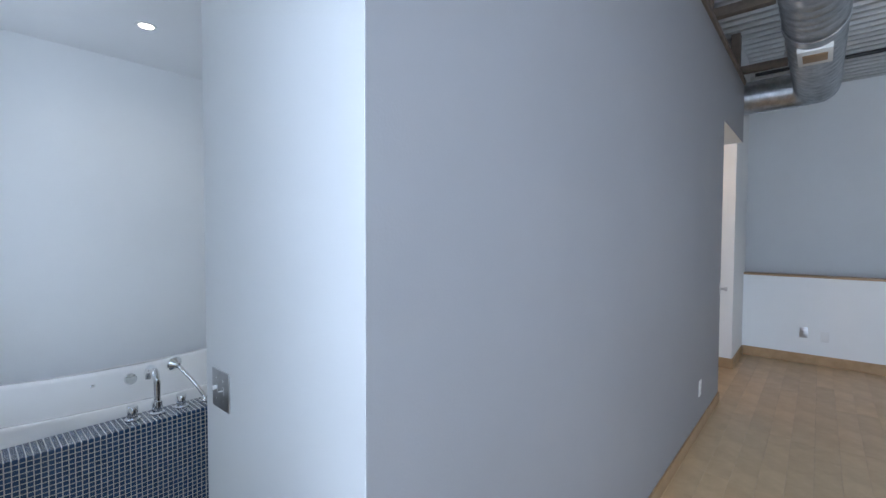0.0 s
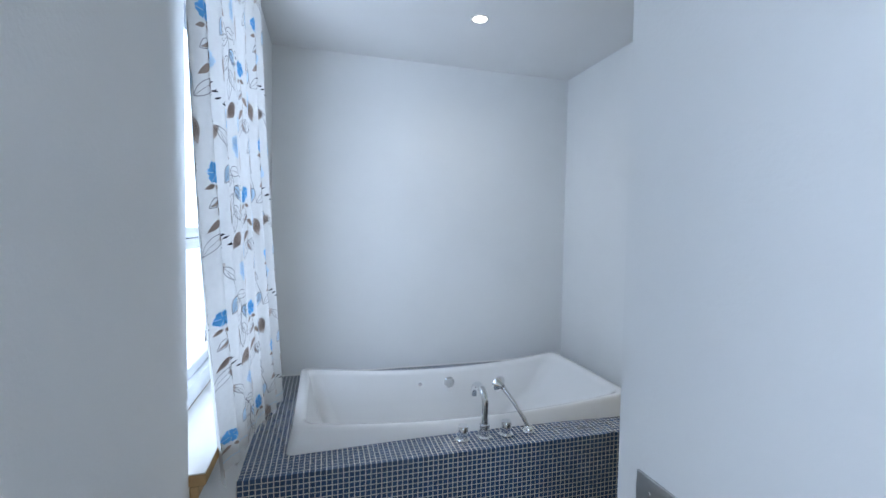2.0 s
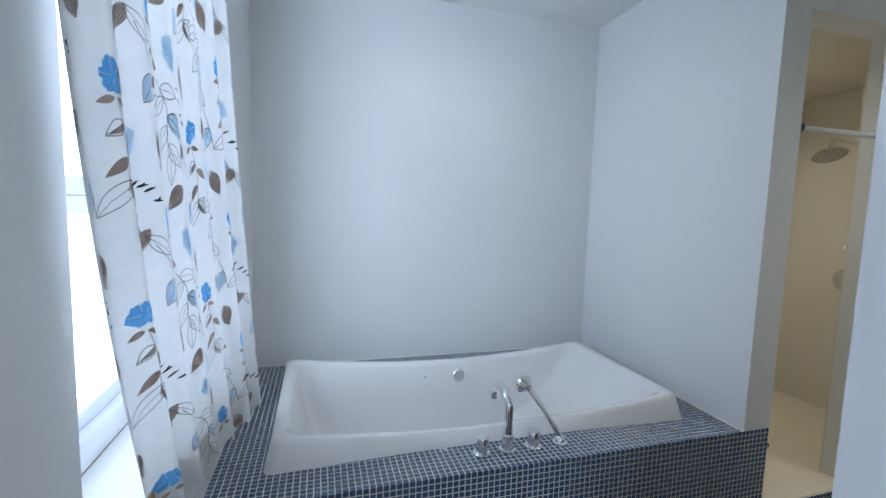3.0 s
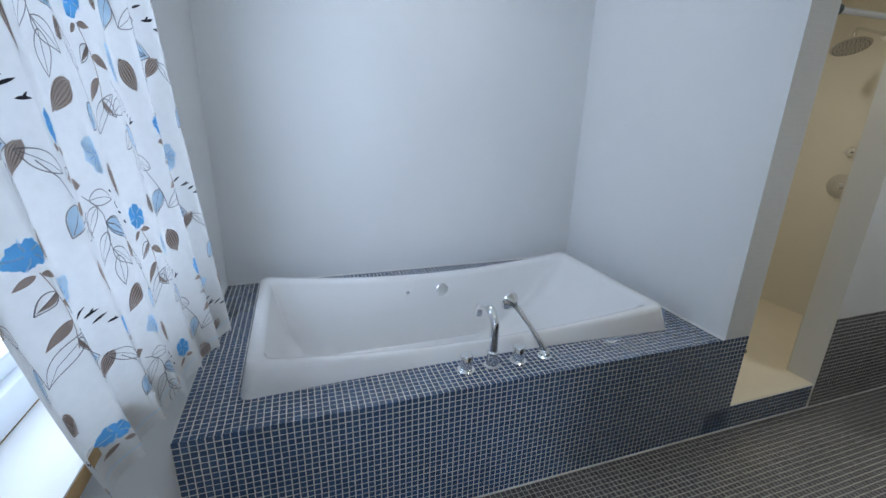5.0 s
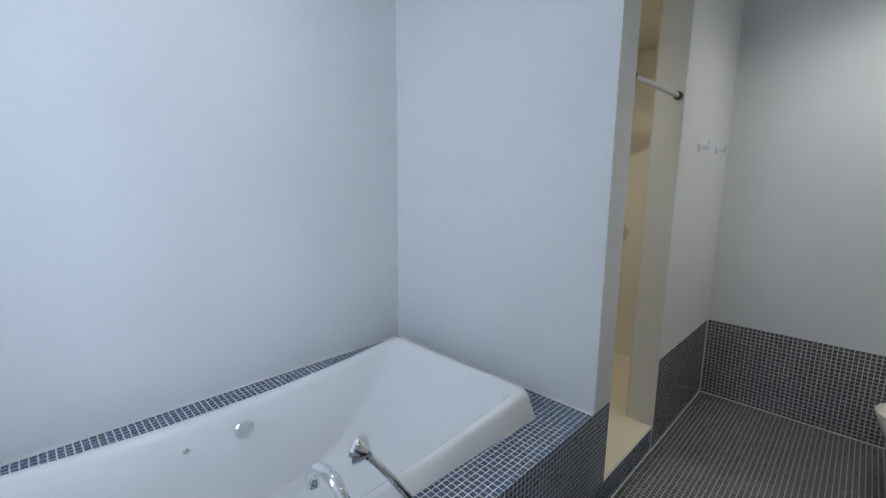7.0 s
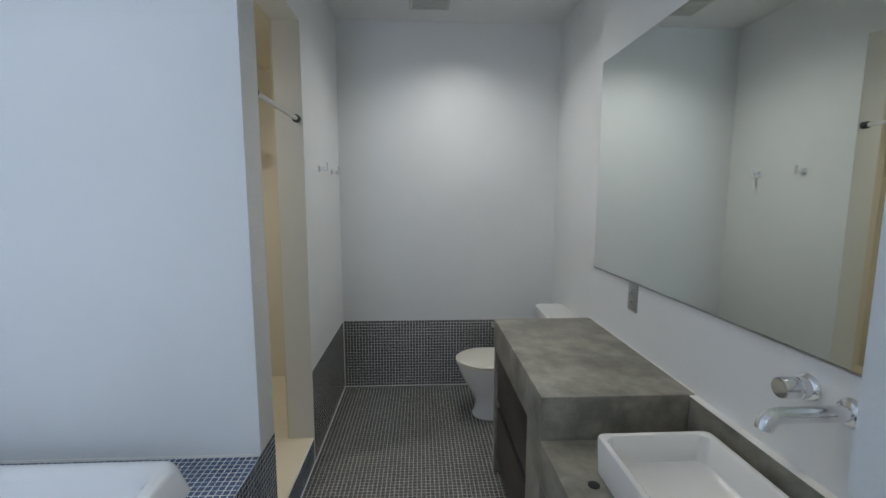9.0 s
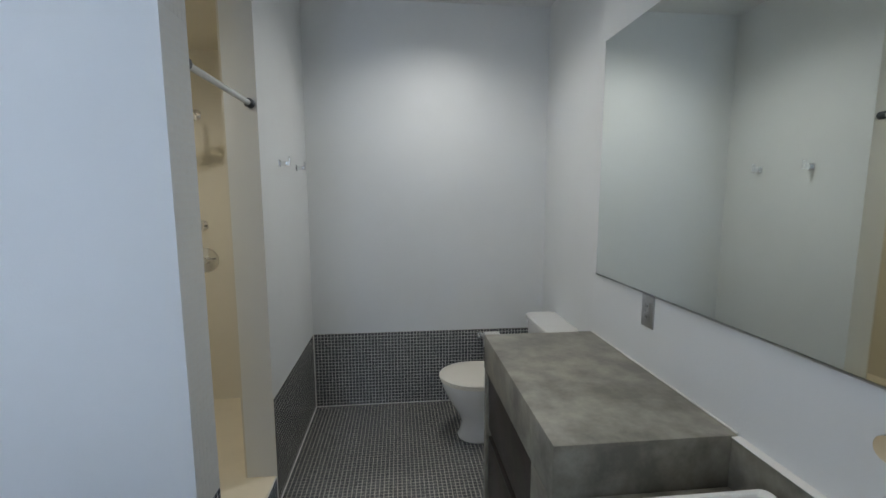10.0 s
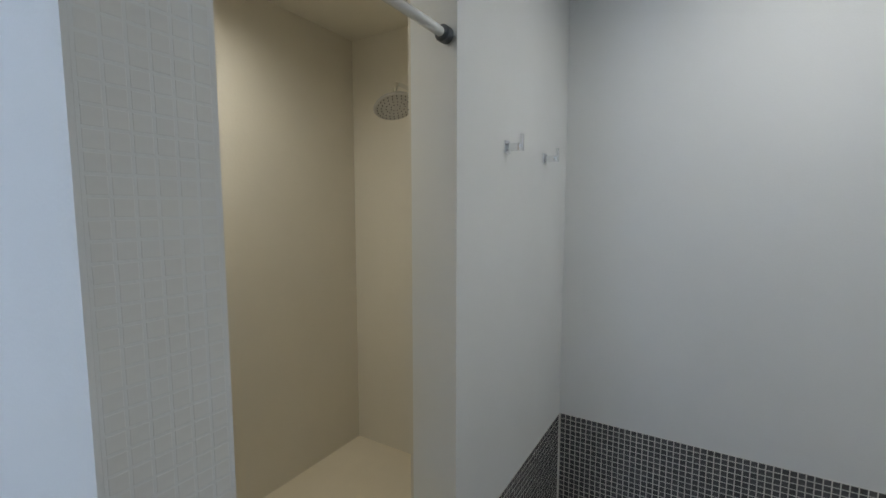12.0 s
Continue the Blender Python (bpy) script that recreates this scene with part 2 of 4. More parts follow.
# ---- plan, in metres ----
XF = -4.100          # front of the tub deck and of the shower wall
XB = -5.325          # wall behind the tub
YW = 1.045          # window wall
YE = 3.193          # wall at the tub's foot
YP0, YP1 = 3.342, 3.938   # shower opening
YBACK = 4.880       # wall behind the toilet
XM = -2.625         # mirror wall
XT = -2.50          # wall behind the toilet's tank
XBED = -2.265        # bedroom side of the partition
YJ0, YJ1 = 1.948, 2.092   # end of the partition beside the doorway
XJ = -3.056
HC = 2.68           # bathroom ceiling
HB = 3.95           # bedroom roof deck
HP = 3.05           # top of the bedroom partition
YD0, YD1 = 5.83, 7.00     # hall doorway in the partition
DECK = 0.516
WAINS = 0.520
CURB = 0.140

# ---- shell ----


def wall_with_windows(x0, x1, y0, y1, h, holes):
    """A wall along x with rectangular holes (x0, x1, z0, z1) in order of x."""
    b, x = None, x0
    for a, c, z0, z1 in holes:
        b = box(x, a, y0, y1, 0, h, bm=b)
        b = box(a, c, y0, y1, 0, z0, bm=b)
        b = box(a, c, y0, y1, z1, h, bm=b)
        x = c
    return box(x, x1, y0, y1, 0, h, bm=b)


W2 = (-4.62, -3.505, 0.848, 2.42)
# widened out of view so that more added light reaches the bedroom
W1 = (-2.50, 2.10, 0.848, 2.42)
structure("wall_window", wall_with_windows(XB - 0.15, 2.65, 0.82, YW, HB, [W2, W1]), PAINT, "white painted plaster wall with two window openings", "wall")
structure("wall_tub_back", box(XB - 0.15, XB, YW, YBACK + 0.15, 0, HB), PAINT, "white painted plaster wall behind the bathtub", "wall")
structure("wall_tub_end", box(XB, XF, YE, YP0, 0, HB, 0.0), PAINT, "white painted wall between bathtub and shower", "wall")
structure("wall_shower_front", box(XF - 0.135, XF, YP1, YBACK, 0, HC), PAINT, "off-white painted wall beside the shower opening", "wall")
structure("wall_shower_header", box(XF - 0.135, XF, YP0, YP1, 2.315, HC), PAINT, "painted header above the shower opening", "wall")
structure("wall_back", box(XB, XBED, YBACK, YBACK + 0.15, 0, HB), PAINT, "white painted wall behind the toilet", "wall")
structure("wall_partition", box(XT, XBED, YJ1, YBACK, 0, HP), PAINT, "white painted partition between bedroom and bathroom", "wall")
b = box(XT, XBED, YBACK + 0.15, YD0, 0, HP)
b = box(XT, XBED, YD0, YD1, 2.45, HP, bm=b)
structure("wall_partition_far", b, PAINT, "painted partition running on to the hall doorway", "wall")
structure("wall_partition_end", box(XJ, XBED, YJ0, YJ1, 0, HP), PAINT, "pale painted end of the partition with a light switch", "wall")
# thin skin over the white partition, with its shade put into the colour
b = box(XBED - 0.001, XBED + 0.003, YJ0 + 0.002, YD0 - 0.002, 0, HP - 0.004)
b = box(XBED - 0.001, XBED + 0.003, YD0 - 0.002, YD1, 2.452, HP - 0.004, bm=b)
structure("wall_partition_shade_skin", b, SHADEPAINT, "bedroom face of the partition, its shade painted in as grey", "wall")
structure("wall_mirror", box(XM, XT, YJ1, 3.838, 0, HC), PAINT, "white painted furred-out wall carrying the mirror", "wall")
structure("wall_doorway_header", box(XT, XBED, YW, YJ0, HC + 0.1, HP), PAINT, "painted wall above the bathroom doorway", "wall")
structure("ceiling_bathroom", box(XB, XT, YW, YBACK, HC, HC + 0.1), CEIL, "smooth white painted bathroom ceiling", "ceiling")
structure("ceiling_doorway", box(XT, XBED, YW, YJ0, HC, HC + 0.1), CEIL, "smooth white painted ceiling in the doorway", "ceiling")
# shower lining
structure("shower_wall_back", box(XB, -5.215, YP0, 4.775, 0, 2.315), CREAM, "cream plastered shower wall", "wall")
structure("shower_wall_valves", box(XB, XF - 0.135, 4.775, YBACK, 0, 2.315), CREAM, "cream plastered shower wall with chrome valves", "wall")
structure("shower_wall_side", box(-5.215, XF - 0.012, YP0, YP0 + 0.008, CURB, 2.315), CREAM, "cream plastered side wall of the shower", "wall")
structure("shower_wall_inner", box(XF - 0.143, XF - 0.135, YP1, 4.775, 0.1, 2.315), CREAM, "cream plastered inner face of the shower front", "wall")
structure("shower_ceiling", box(XB, XF - 0.135, YP0, YBACK, 2.315, 2.40), CREAM, "cream plastered low shower ceiling", "ceiling")
structure("shower_floor", box(XB, XF - 0.006, YP0, YBACK, 0.0, CURB, 0.004), CREAMFLOOR, "raised smooth cream shower floor", "floor")
# bedroom shell
structure("wall_bedroom_east", box(2.5, 2.65, YW, 9.6, 0, HB), PAINT, "white painted bedroom wall", "wall")
structure("wall_half", box(-2.314, 2.5, 7.81, 7.95, 0, 0.985), PAINT, "low white painted half wall with an oak cap", "wall")
structure("wall_beyond", box(-4.6, 2.65, 9.45, 9.6, -2.0, HB), PAINT, "tall pale blue-white wall beyond the half wall", "wall")
structure("wall_column", box(-4.45, -2.315, YD1, 7.95, 0, HB), PAINT, "painted wall end beside the hall doorway", "wall")
# unseen slab, added so the hall lamp does not leak over the partition
structure("ceiling_hall_blocker", box(-4.45, XT - 0.002, YBACK + 0.152, YD1 - 0.002, 2.62, 2.70), CEIL, "unseen white hall ceiling added to hold in the lamp's light", "ceiling")
structure("trim_partition_cap", box(XT - 0.01, XBED + 0.02, YJ0 - 0.01, YD1 - 0.002, HP + 0.001, HP + 0.05, 0.004), BEAM, "weathered brown cap along the top of the partition", "trim")
structure("wall_hall", box(-4.6, -4.45, YBACK + 0.15, 9.45, 0, HB), PAINT, "painted hall wall", "wall")
structure("trim_half_wall_cap", box(-2.312, 2.499, 7.79, 7.97, 0.987, 1.010, 0.004), OAK, "slim oak cap along the half wall", "trim")
structure("baseboard", box(-2.300, 2.49, 7.795, 7.808, 0.002, 0.115, 0.003), OAK, "oak baseboard along the half wall", "baseboard")
structure("baseboard_column", box(-4.44, -2.301, YD1 - 0.014, YD1 - 0.001, 0.002, 0.115, 0.003), OAK, "oak baseboard on the wall end", "baseboard")
structure("baseboard_column_side", box(-2.314, -2.301, YD1, 7.794, 0.002, 0.115, 0.003), OAK, "oak baseboard on the side of the wall end", "baseboard")
structure("baseboard_partition", box(XBED + 0.004, XBED + 0.016, YJ0 + 0.003, YD0 - 0.003, 0.002, 0.09, 0.003), OAK, "low oak baseboard along the partition", "baseboard")
structure("floor_substrate", box(XB - 0.15, 2.65, 0.82, 9.6, -0.25, -0.020), BEAM, "plain floor slab", "floor")

# ---- tub deck and bathtub ----
TX0, TX1, TY0, TY1 = -5.135, -4.250, 1.213, 3.028
deck = thing("tub_deck", "built-in bathtub deck clad in small dark mosaic tiles", "tub deck", (XF, 2.1, 0))


def put(name, bm, material, parent, label="", smooth=True):
    """A part whose mesh is given in world places, under a thing that stands at its own place."""
    off = parent.location.copy()
    if parent.parent:
        off = off + parent.parent.location
    bmesh.ops.translate(bm, verts=bm.verts[:], vec=-off)
    return part(name, bm, material, parent, label, smooth)


put("front_panel", box(XF - 0.05, XF, YW, YE, 0, DECK), GROUT, deck, "pale grout bed of the front", False)
b = box(TX1 + 0.02 - 0.06, XF - 0.05, YW, YE, DECK - 0.06, DECK)
b = box(XB, TX0 + 0.02, YW, YE, DECK - 0.06, DECK, bm=b)
b = box(TX0 + 0.02, TX1 - 0.04, YW, TY0 + 0.03, DECK - 0.06, DECK, bm=b)
b = box(TX0 + 0.02, TX1 - 0.04, TY1 - 0.03, YE, DECK - 0.06, DECK, bm=b)
put("deck_top", b, GROUT, deck, "pale grout bed of the top", False)

tub = thing("bathtub", "white acrylic drop-in bathtub with swooping rim", "bathtub", (-4.68, 2.13, DECK))


def tub_ring(inset, z, dip, r, bow=0.0, k=9, x0=TX0, x1=TX1, y0=TY0, y1=TY1, ny=14):
    """A rounded oblong with points along its long sides; dip lowers the middle of the rim."""
    xa, xb, ya, yb = x0 + inset, x1 - inset, y0 + inset, y1 - inset
    out = []
    def s(y):
        q = 2 * (y - ya) / (yb - ya) - 1
        return max(0.0, 1 - q * q)
    def add(x, y):
        q = s(y)
        side = 1 if x > (xa + xb) / 2 else 0
        out.append(Vector((x - bow * q * side, y, z - dip * q)))
    for cx, cy, a0 in ((xb - r, yb - r, 0), (xa + r, yb - r, 90), (xa + r, ya + r, 180), (xb - r, ya + r, 270)):
        if a0 == 180:
            for i in range(1, ny):
                add(xa, yb - r + (ya + r - yb + r) * i / ny)
        for i in range(k + 1):
            a = radians(a0 + 90 * i / k)
            add(cx + r * math.cos(a), cy + r * math.sin(a))
    for i in range(1, ny):
        add(xb, ya + r + (yb - r - ya - r) * i / ny)
    return out


D, RIM = DECK + 0.001, 0.116
rings = [tub_ring(0.000, D, 0, 0.035, 0.030), tub_ring(0.004, D + 0.02, 0.0, 0.035, 0.030),
         tub_ring(0.020, D + RIM - 0.022, 0.058, 0.040, 0.030), tub_ring(0.026, D + RIM - 0.006, 0.062, 0.045, 0.030),
         tub_ring(0.036, D + RIM, 0.064, 0.05, 0.028),
         tub_ring(0.056, D + RIM - 0.002, 0.064, 0.055, 0.024), tub_ring(0.070, D + RIM - 0.009, 0.064, 0.06, 0.020),
         tub_ring(0.080, D + RIM - 0.028, 0.060, 0.07, 0.014)]
for f, z in ((0.25, 0.40), (0.6, 0.27), (0.85, 0.20), (0.95, 0.172), (1.0, 0.165)):
    ins = 0.080 + 0.080 * f + (0.03 if f > 0.9 else 0)
    rings.append(tub_ring(ins, z, 0.03 * (1 - f), 0.09, 0.0, y1=TY1 - 0.42 * f, y0=TY0 + 0.10 * f))
put("tub_shell", loft(rings, True, False, True), TUB, tub)
put("overflow_cover", lathe([(0.034, 0), (0.036, 0.006), (0.031, 0.011), (0.012, 0.013)], aim((-5.010, 2.172, 0.500), (1, 0, 0.12))), CHROME, tub, "round chrome overflow cover")
put("air_jet", lathe([(0.011, 0), (0.011, 0.005), (0.006, 0.007)], aim((-5.006, 1.975, 0.503), (1, 0, 0.12))), CHROME, tub, "small chrome jet")
put("drain", lathe([(0.034, 0), (0.034, 0.003), (0.026, 0.005), (0.008, 0.004)], pose(-4.70, 2.30, 0.166)), CHROME, tub, "chrome drain")

TAPX = -4.208


def tap_handle(y):
    t = thing("bath_tap_handle", "short polished chrome tap handle on the tiled deck", "tap", (TAPX, y, DECK + 0.004), "bath taps")
    part("escutcheon", lathe([(0.029, 0), (0.029, 0.004), (0.026, 0.007)]), CHROME, t)
    part("barrel", lathe([(0.0195, 0.006), (0.0195, 0.030), (0.0180, 0.031), (0.0180, 0.033), (0.0205, 0.034), (0.0205, 0.060), (0.0190, 0.062), (0.004, 0.0624)]), CHROME, t)
    t.scale = (1.2, 1.2, 1.08)


tap_handle(2.004)
tap_handle(2.224)
spout = thing("bath_spout", "tall curved polished chrome bath spout", "tap", (TAPX, 2.112, DECK + 0.004), "bath taps")
part("base_collar", lathe([(0.029, 0), (0.029, 0.004), (0.024, 0.008), (0.0215, 0.010), (0.0215, 0.062), (0.019, 0.064)]), CHROME, spout)
arc = [(0, 0, 0.060), (0, 0, 0.11), (0, 0, 0.155)] + [(-0.062 + 0.062 * math.cos(radians(a)), -0.004 * a / 180, 0.165 + 0.058 * math.sin(radians(a))) for a in range(0, 171, 12)]
arc.append((-0.125, -0.004, 0.150))
part("spout_pipe", tube(arc, 0.0150, 18), CHROME, spout)
spout.scale = (1.15, 1.15, 1.0)
hand = thing("hand_shower", "polished chrome hand shower leaning in its deck holder", "hand shower", (TAPX, 2.345, DECK + 0.004), "bath taps")
part("holder", lathe([(0.030, 0), (0.030, 0.005), (0.022, 0.009), (0.020, 0.022), (0.012, 0.030)]), CHROME, hand)
part("stem", tube([(0, 0, 0.020), (-0.012, -0.020, 0.06), (-0.045, -0.060, 0.13), (-0.082, -0.104, 0.196)], [0.0105, 0.0105, 0.0105, 0.0125]), CHROME, hand)
part("spray_head", lathe([(0.011, -0.006), (0.028, 0.008), (0.040, 0.020), (0.041, 0.030), (0.036, 0.036), (0.010, 0.038)], aim((-0.086, -0.108, 0.206), (-0.75, -0.30, 0.10))), CHROME, hand)

# ---- windows ----


def window(name, w, label):
    x0, x1, z0, z1 = w
    t = thing(name, label, "window", ((x0 + x1) / 2, 0.9, z0), kind="structure")
    zi, f = z0 + 0.035, 0.05
    b = box(x0, x0 + f, 0.84, 0.93, zi, z1, 0.004)
    b = box(x1 - f, x1, 0.84, 0.93, zi, z1, 0.004, bm=b)
    b = box(x0 + f, x1 - f, 0.84, 0.93, z1 - f, z1, 0.004, bm=b)
    b = box(x0 + f, x1 - f, 0.84, 0.93, zi, zi + f + 0.02, 0.004, bm=b)
    put("window_frame", b, FRAMEPAINT, t)
    n = max(1, round((x1 - x0) / 1.2))
    step = (x1 - x0 - 2 * f) / n
    for i in range(n):
        a, c = x0 + f + i * step, x0 + f + (i + 1) * step
        for zl, zh in ((zi + f + 0.02, 1.46), (1.46, z1 - f)):
            b = box(a + 0.002, a + 0.035, 0.862, 0.905, zl, zh, 0.003)
            b = box(c - 0.035, c - 0.002, 0.862, 0.905, zl, zh, 0.003, bm=b)
            b = box(a + 0.035, c - 0.035, 0.862, 0.905, zl + 0.001, zl + 0.04, 0.003, bm=b)
            b = box(a + 0.035, c - 0.035, 0.862, 0.905, zh - 0.04, zh - 0.001, 0.003, bm=b)
            put("sash", b, FRAMEPAINT, t)
            g = put("pane", box(a + 0.034, c - 0.034, 0.880, 0.884, zl + 0.038, zh - 0.038), GLASS, t, "", False)
            g.visible_shadow = False
    s = put("window_sill", box(x0 + 0.001, x1 - 0.001, 0.86, 1.084, z0 + 0.001, z0 + 0.030, 0.004), PINE, t, "raw pine sill with painted top")
    sp = box(x0 + 0.003, x1 - 0.003, 0.93, 1.082, z0 + 0.030, z0 + 0.0345, 0.001)
    bmesh.ops.translate(sp, verts=sp.verts[:], vec=-t.location)
    part("sill_paint", sp, SILLPAINT, s)
    put("apron", box(x0 + 0.001, x1 - 0.001, YW + 0.001, YW + 0.022, z0 - 0.030, z0, 0.003), PINE, t, "raw pine strip under the sill")


window("window_1", W2, "white framed sash window with a painted sill")
window("window_2", W1, "white framed window with a painted sill, unseen width added for light")

# ---- curtains with printed flowers ----


def make_curtain(top, bottom, z_top, z_bot, yc, folds, amp, phase, cloth_width, seed):
    rnd = random.Random(seed)
    xm = (top[0] + top[1]) / 2
    t = thing("curtain", "white curtain printed with blue flowers and brown leaves", "curtain", (xm, yc[0], z_bot), "curtains")
    wob = [rnd.uniform(-1, 1) for _ in range(12)]

    def P(u, v, off=0.0):
        def raw(u, v):
            w = max(v, 0) ** (1 + 1.6 * min(1, max(0, 1 - u)))
            x = (top[0] + (top[1] - top[0]) * u) * (1 - w) + (bottom[0] + (bottom[1] - bottom[0]) * u) * w
            uu = u + 0.012 * math.sin(7 * u + 3 * wob[0]) + 0.008 * math.sin(5 * v + 6 * u)
            a = amp * (0.75 + 0.35 * math.sin(9 * u + wob[1] * 3)) * (0.7 + 0.3 * v)
            y = yc[0] + (yc[1] - yc[0]) * u + 0.030 * (v - 1) + a * (0.62 + 0.38 * v) * math.sin(2 * math.pi * folds * uu + phase) + 0.25 * a * math.sin(4 * math.pi * folds * uu + 1 + wob[2]) + 0.006 * math.sin(3 * v + 4 * u)
            zb = z_bot - 0.07 * u + 0.020 * math.sin(2 * math.pi * folds * uu + phase + 0.8) + 0.012 * math.sin(5 * u + wob[3])
            return Vector((x, y, z_top + (zb - z_top) * v))
        p = raw(u, v)
        if off:
            e = 0.002
            n = (raw(u + e, v) - raw(u - e, v)).cross(raw(u, v + e) - raw(u, v - e)).normalized()
            p = p + n * (off if n.y > 0 else -off)
        return p

    nu, nv = folds * 18, 46
    bm = bmesh.new()
    g = [[bm.verts.new(P(i / nu, j / nv)) for i in range(nu + 1)] for j in range(nv + 1)]
    for j in range(nv):
        for i in range(nu):
            bm.faces.new((g[j][i], g[j][i + 1], g[j + 1][i + 1], g[j + 1][i]))
    put("cloth", bm, CLOTH, t)
    bm = bmesh.new()
    hem = [[bm.verts.new(P(i / nu, v, 0.0012)) for i in range(nu + 1)] for v in (0.976, 0.978)]
    for i in range(nu):
        bm.faces.new((hem[0][i], hem[0][i + 1], hem[1][i + 1], hem[1][i]))
    put("hem_stitch", bm, PALEPRINT, t)
    H = z_top - z_bot
    inks = {k: bmesh.new() for k in ("blue", "pale", "brown", "taupe", "ink", "stroke")}

    K = 0.86  # size of the print

    def at(key, s, h, off):
        return inks[key].verts.new(P(min(1, max(0, K * s / cloth_width)), min(0.999, max(0, K * h / H)), off))

    def inside(s, h, m):
        return -0.01 < s < cloth_width / K + 0.01 and m * 0.6 < h < H / K - m * 0.6

    def lens(key, s, h, ang, length, width, off, half=0):
        """A leaf from its stalk; half: only one side of it."""
        ca, sa, n, prev = math.cos(ang), math.sin(ang), 9, None
        for i in range(n + 1):
            q = i / n
            w = width * (math.sin(math.pi * q ** 0.8) ** 0.9 if 0 < q < 1 else 0.02)
            l, r = (w / 2, -w / 2) if not half else ((w / 2, 0) if half > 0 else (0, -w / 2))
            d = q * length
            row = [at(key, s + d * ca - c * sa, h + d * sa + c * ca, off) for c in (l, (l + r) / 2, r)]
            if prev:
                inks[key].faces.new((prev[0], prev[1], row[1], row[0]))
                inks[key].faces.new((prev[1], prev[2], row[2], row[1]))
            prev = row

    def line(key, pts, width, off):
        prev = None
        for i, (s, h) in enumerate(pts):
            a, c = pts[max(0, i - 1)], pts[min(len(pts) - 1, i + 1)]
            d = math.hypot(c[0] - a[0], c[1] - a[1]) or 1
            nx, ny = -(c[1] - a[1]) / d * width / 2, (c[0] - a[0]) / d * width / 2
            row = (at(key, s + nx, h + ny, off), at(key, s - nx, h - ny, off))
            if prev:
                inks[key].faces.new((prev[0], prev[1], row[1], row[0]))
            prev = row

    def leaf_line(s, h, ang, length, width):
        ca, sa = math.cos(ang), math.sin(ang)
        for side in (1, -1):
            pts = []
            for i in range(13):
                q = i / 12
                c = side * width / 2 * math.sin(math.pi * q ** 0.8)
                pts.append((s + q * length * ca - c * sa, h + q * length * sa + c * ca))
            line("ink", pts, 0.0023, 0.0016)
        line("ink", [(s + q * length * ca, h + q * length * sa) for q in (0, 0.3, 0.6, 0.9)], 0.0015, 0.0016)

    def flower(key, s, h, r, off):
        n = 40
        mid = at(key, s, h, off)
        f0 = rnd.uniform(0, 6)
        rad = [r * (0.80 + 0.16 * abs(math.sin(i / n * math.pi * 6 + f0)) + 0.13 * math.sin(2 * math.pi * i / n * 2 + f0) + 0.05 * math.sin(i * 2.1)) for i in range(n)]
        inner = [at(key, s + 0.5 * rad[i] * math.cos(2 * math.pi * i / n), h + 0.5 * rad[i] * math.sin(2 * math.pi * i / n), off) for i in range(n)]
        rim = [at(key, s + rad[i] * math.cos(2 * math.pi * i / n), h + rad[i] * 0.86 * math.sin(2 * math.pi * i / n), off) for i in range(n)]
        for i in range(n):
            j = (i + 1) % n
            inks[key].faces.new((mid, inner[i], inner[j]))
            inks[key].faces.new((inner[i], rim[i], rim[j], inner[j]))

    def pod(s, h, ang, size):
        lens("brown", s, h, ang, size, size * 0.56, 0.0010)
        ca, sa = math.cos(ang), math.sin(ang)
        for k in (-0.8, -0.4, 0, 0.4, 0.8):
            pts = []
            for i in range(9):
                q = 0.06 + 0.88 * i / 8
                c = k * size * 0.25 * math.sin(math.pi * q ** 0.8)
                pts.append((s + q * size * ca - c * sa, h + q * size * sa + c * ca))
            line("taupe", pts, 0.0034, 0.0016)

    CW, CH = 0.33, 0.44
    for ci in range(-1, int(cloth_width / K / CW) + 2):
        for cj in range(-1, int(H / K / CH) + 2):
            ox, oy = ci * CW + 0.05, cj * CH + (0.22 if ci % 2 else 0.0)

            def j(k=0.006):
                return rnd.uniform(-k, k)
            def ok(s, h, m=0.055):
                return inside(s, h, m)
            # a flower on its stalk with brown leaves
            fx, fy = ox + 0.10 + j(), oy + 0.08 + j()
            if ok(fx, fy):
                flower("blue", fx, fy, 0.035, 0.0012)
                for k in range(5):
                    a = k * 1.26 + 0.3
                    line("pale", [(fx + q * 0.04 * math.cos(a + q * 0.5), fy + q * 0.034 * math.sin(a + q * 0.5)) for q in (0.2, 0.5, 0.85)], 0.003, 0.0018)
                lens("brown", fx - 0.004, fy + 0.038, 2.9, 0.036, 0.014, 0.0014)
                lens("brown", fx + 0.004, fy + 0.038, 0.25, 0.034, 0.014, 0.0014)
            stalk = [(fx + 0.002 + 0.018 * math.sin(q * 3), fy + 0.035 + 0.165 * q) for q in [i / 8 for i in range(9)]]
            if ok(fx, fy + 0.12, 0.10):
                line("brown", stalk, 0.0022, 0.0014)
                for k, (side, q) in enumerate(((-1, 2), (1, 3), (-1, 5), (1, 7))):
                    s, h = stalk[q]
                    ang = (0.45 if side > 0 else math.pi - 0.55) + (0.5 if k > 2 else 0) * side
                    lens("brown", s, h, ang, 0.044 + 0.011 * (k % 3), 0.022, 0.0014, half=(0 if k % 3 else side))
                    if k % 3 == 0:
                        leaf_line(s, h, ang, 0.050, 0.027)
            # pale washes
            px, py = ox + 0.245 + j(), oy + 0.16 + j()
            if ok(px, py, 0.07):
                flower("pale", px, py, 0.044, 0.0008)
                for k in range(9):
                    a = k * 0.70
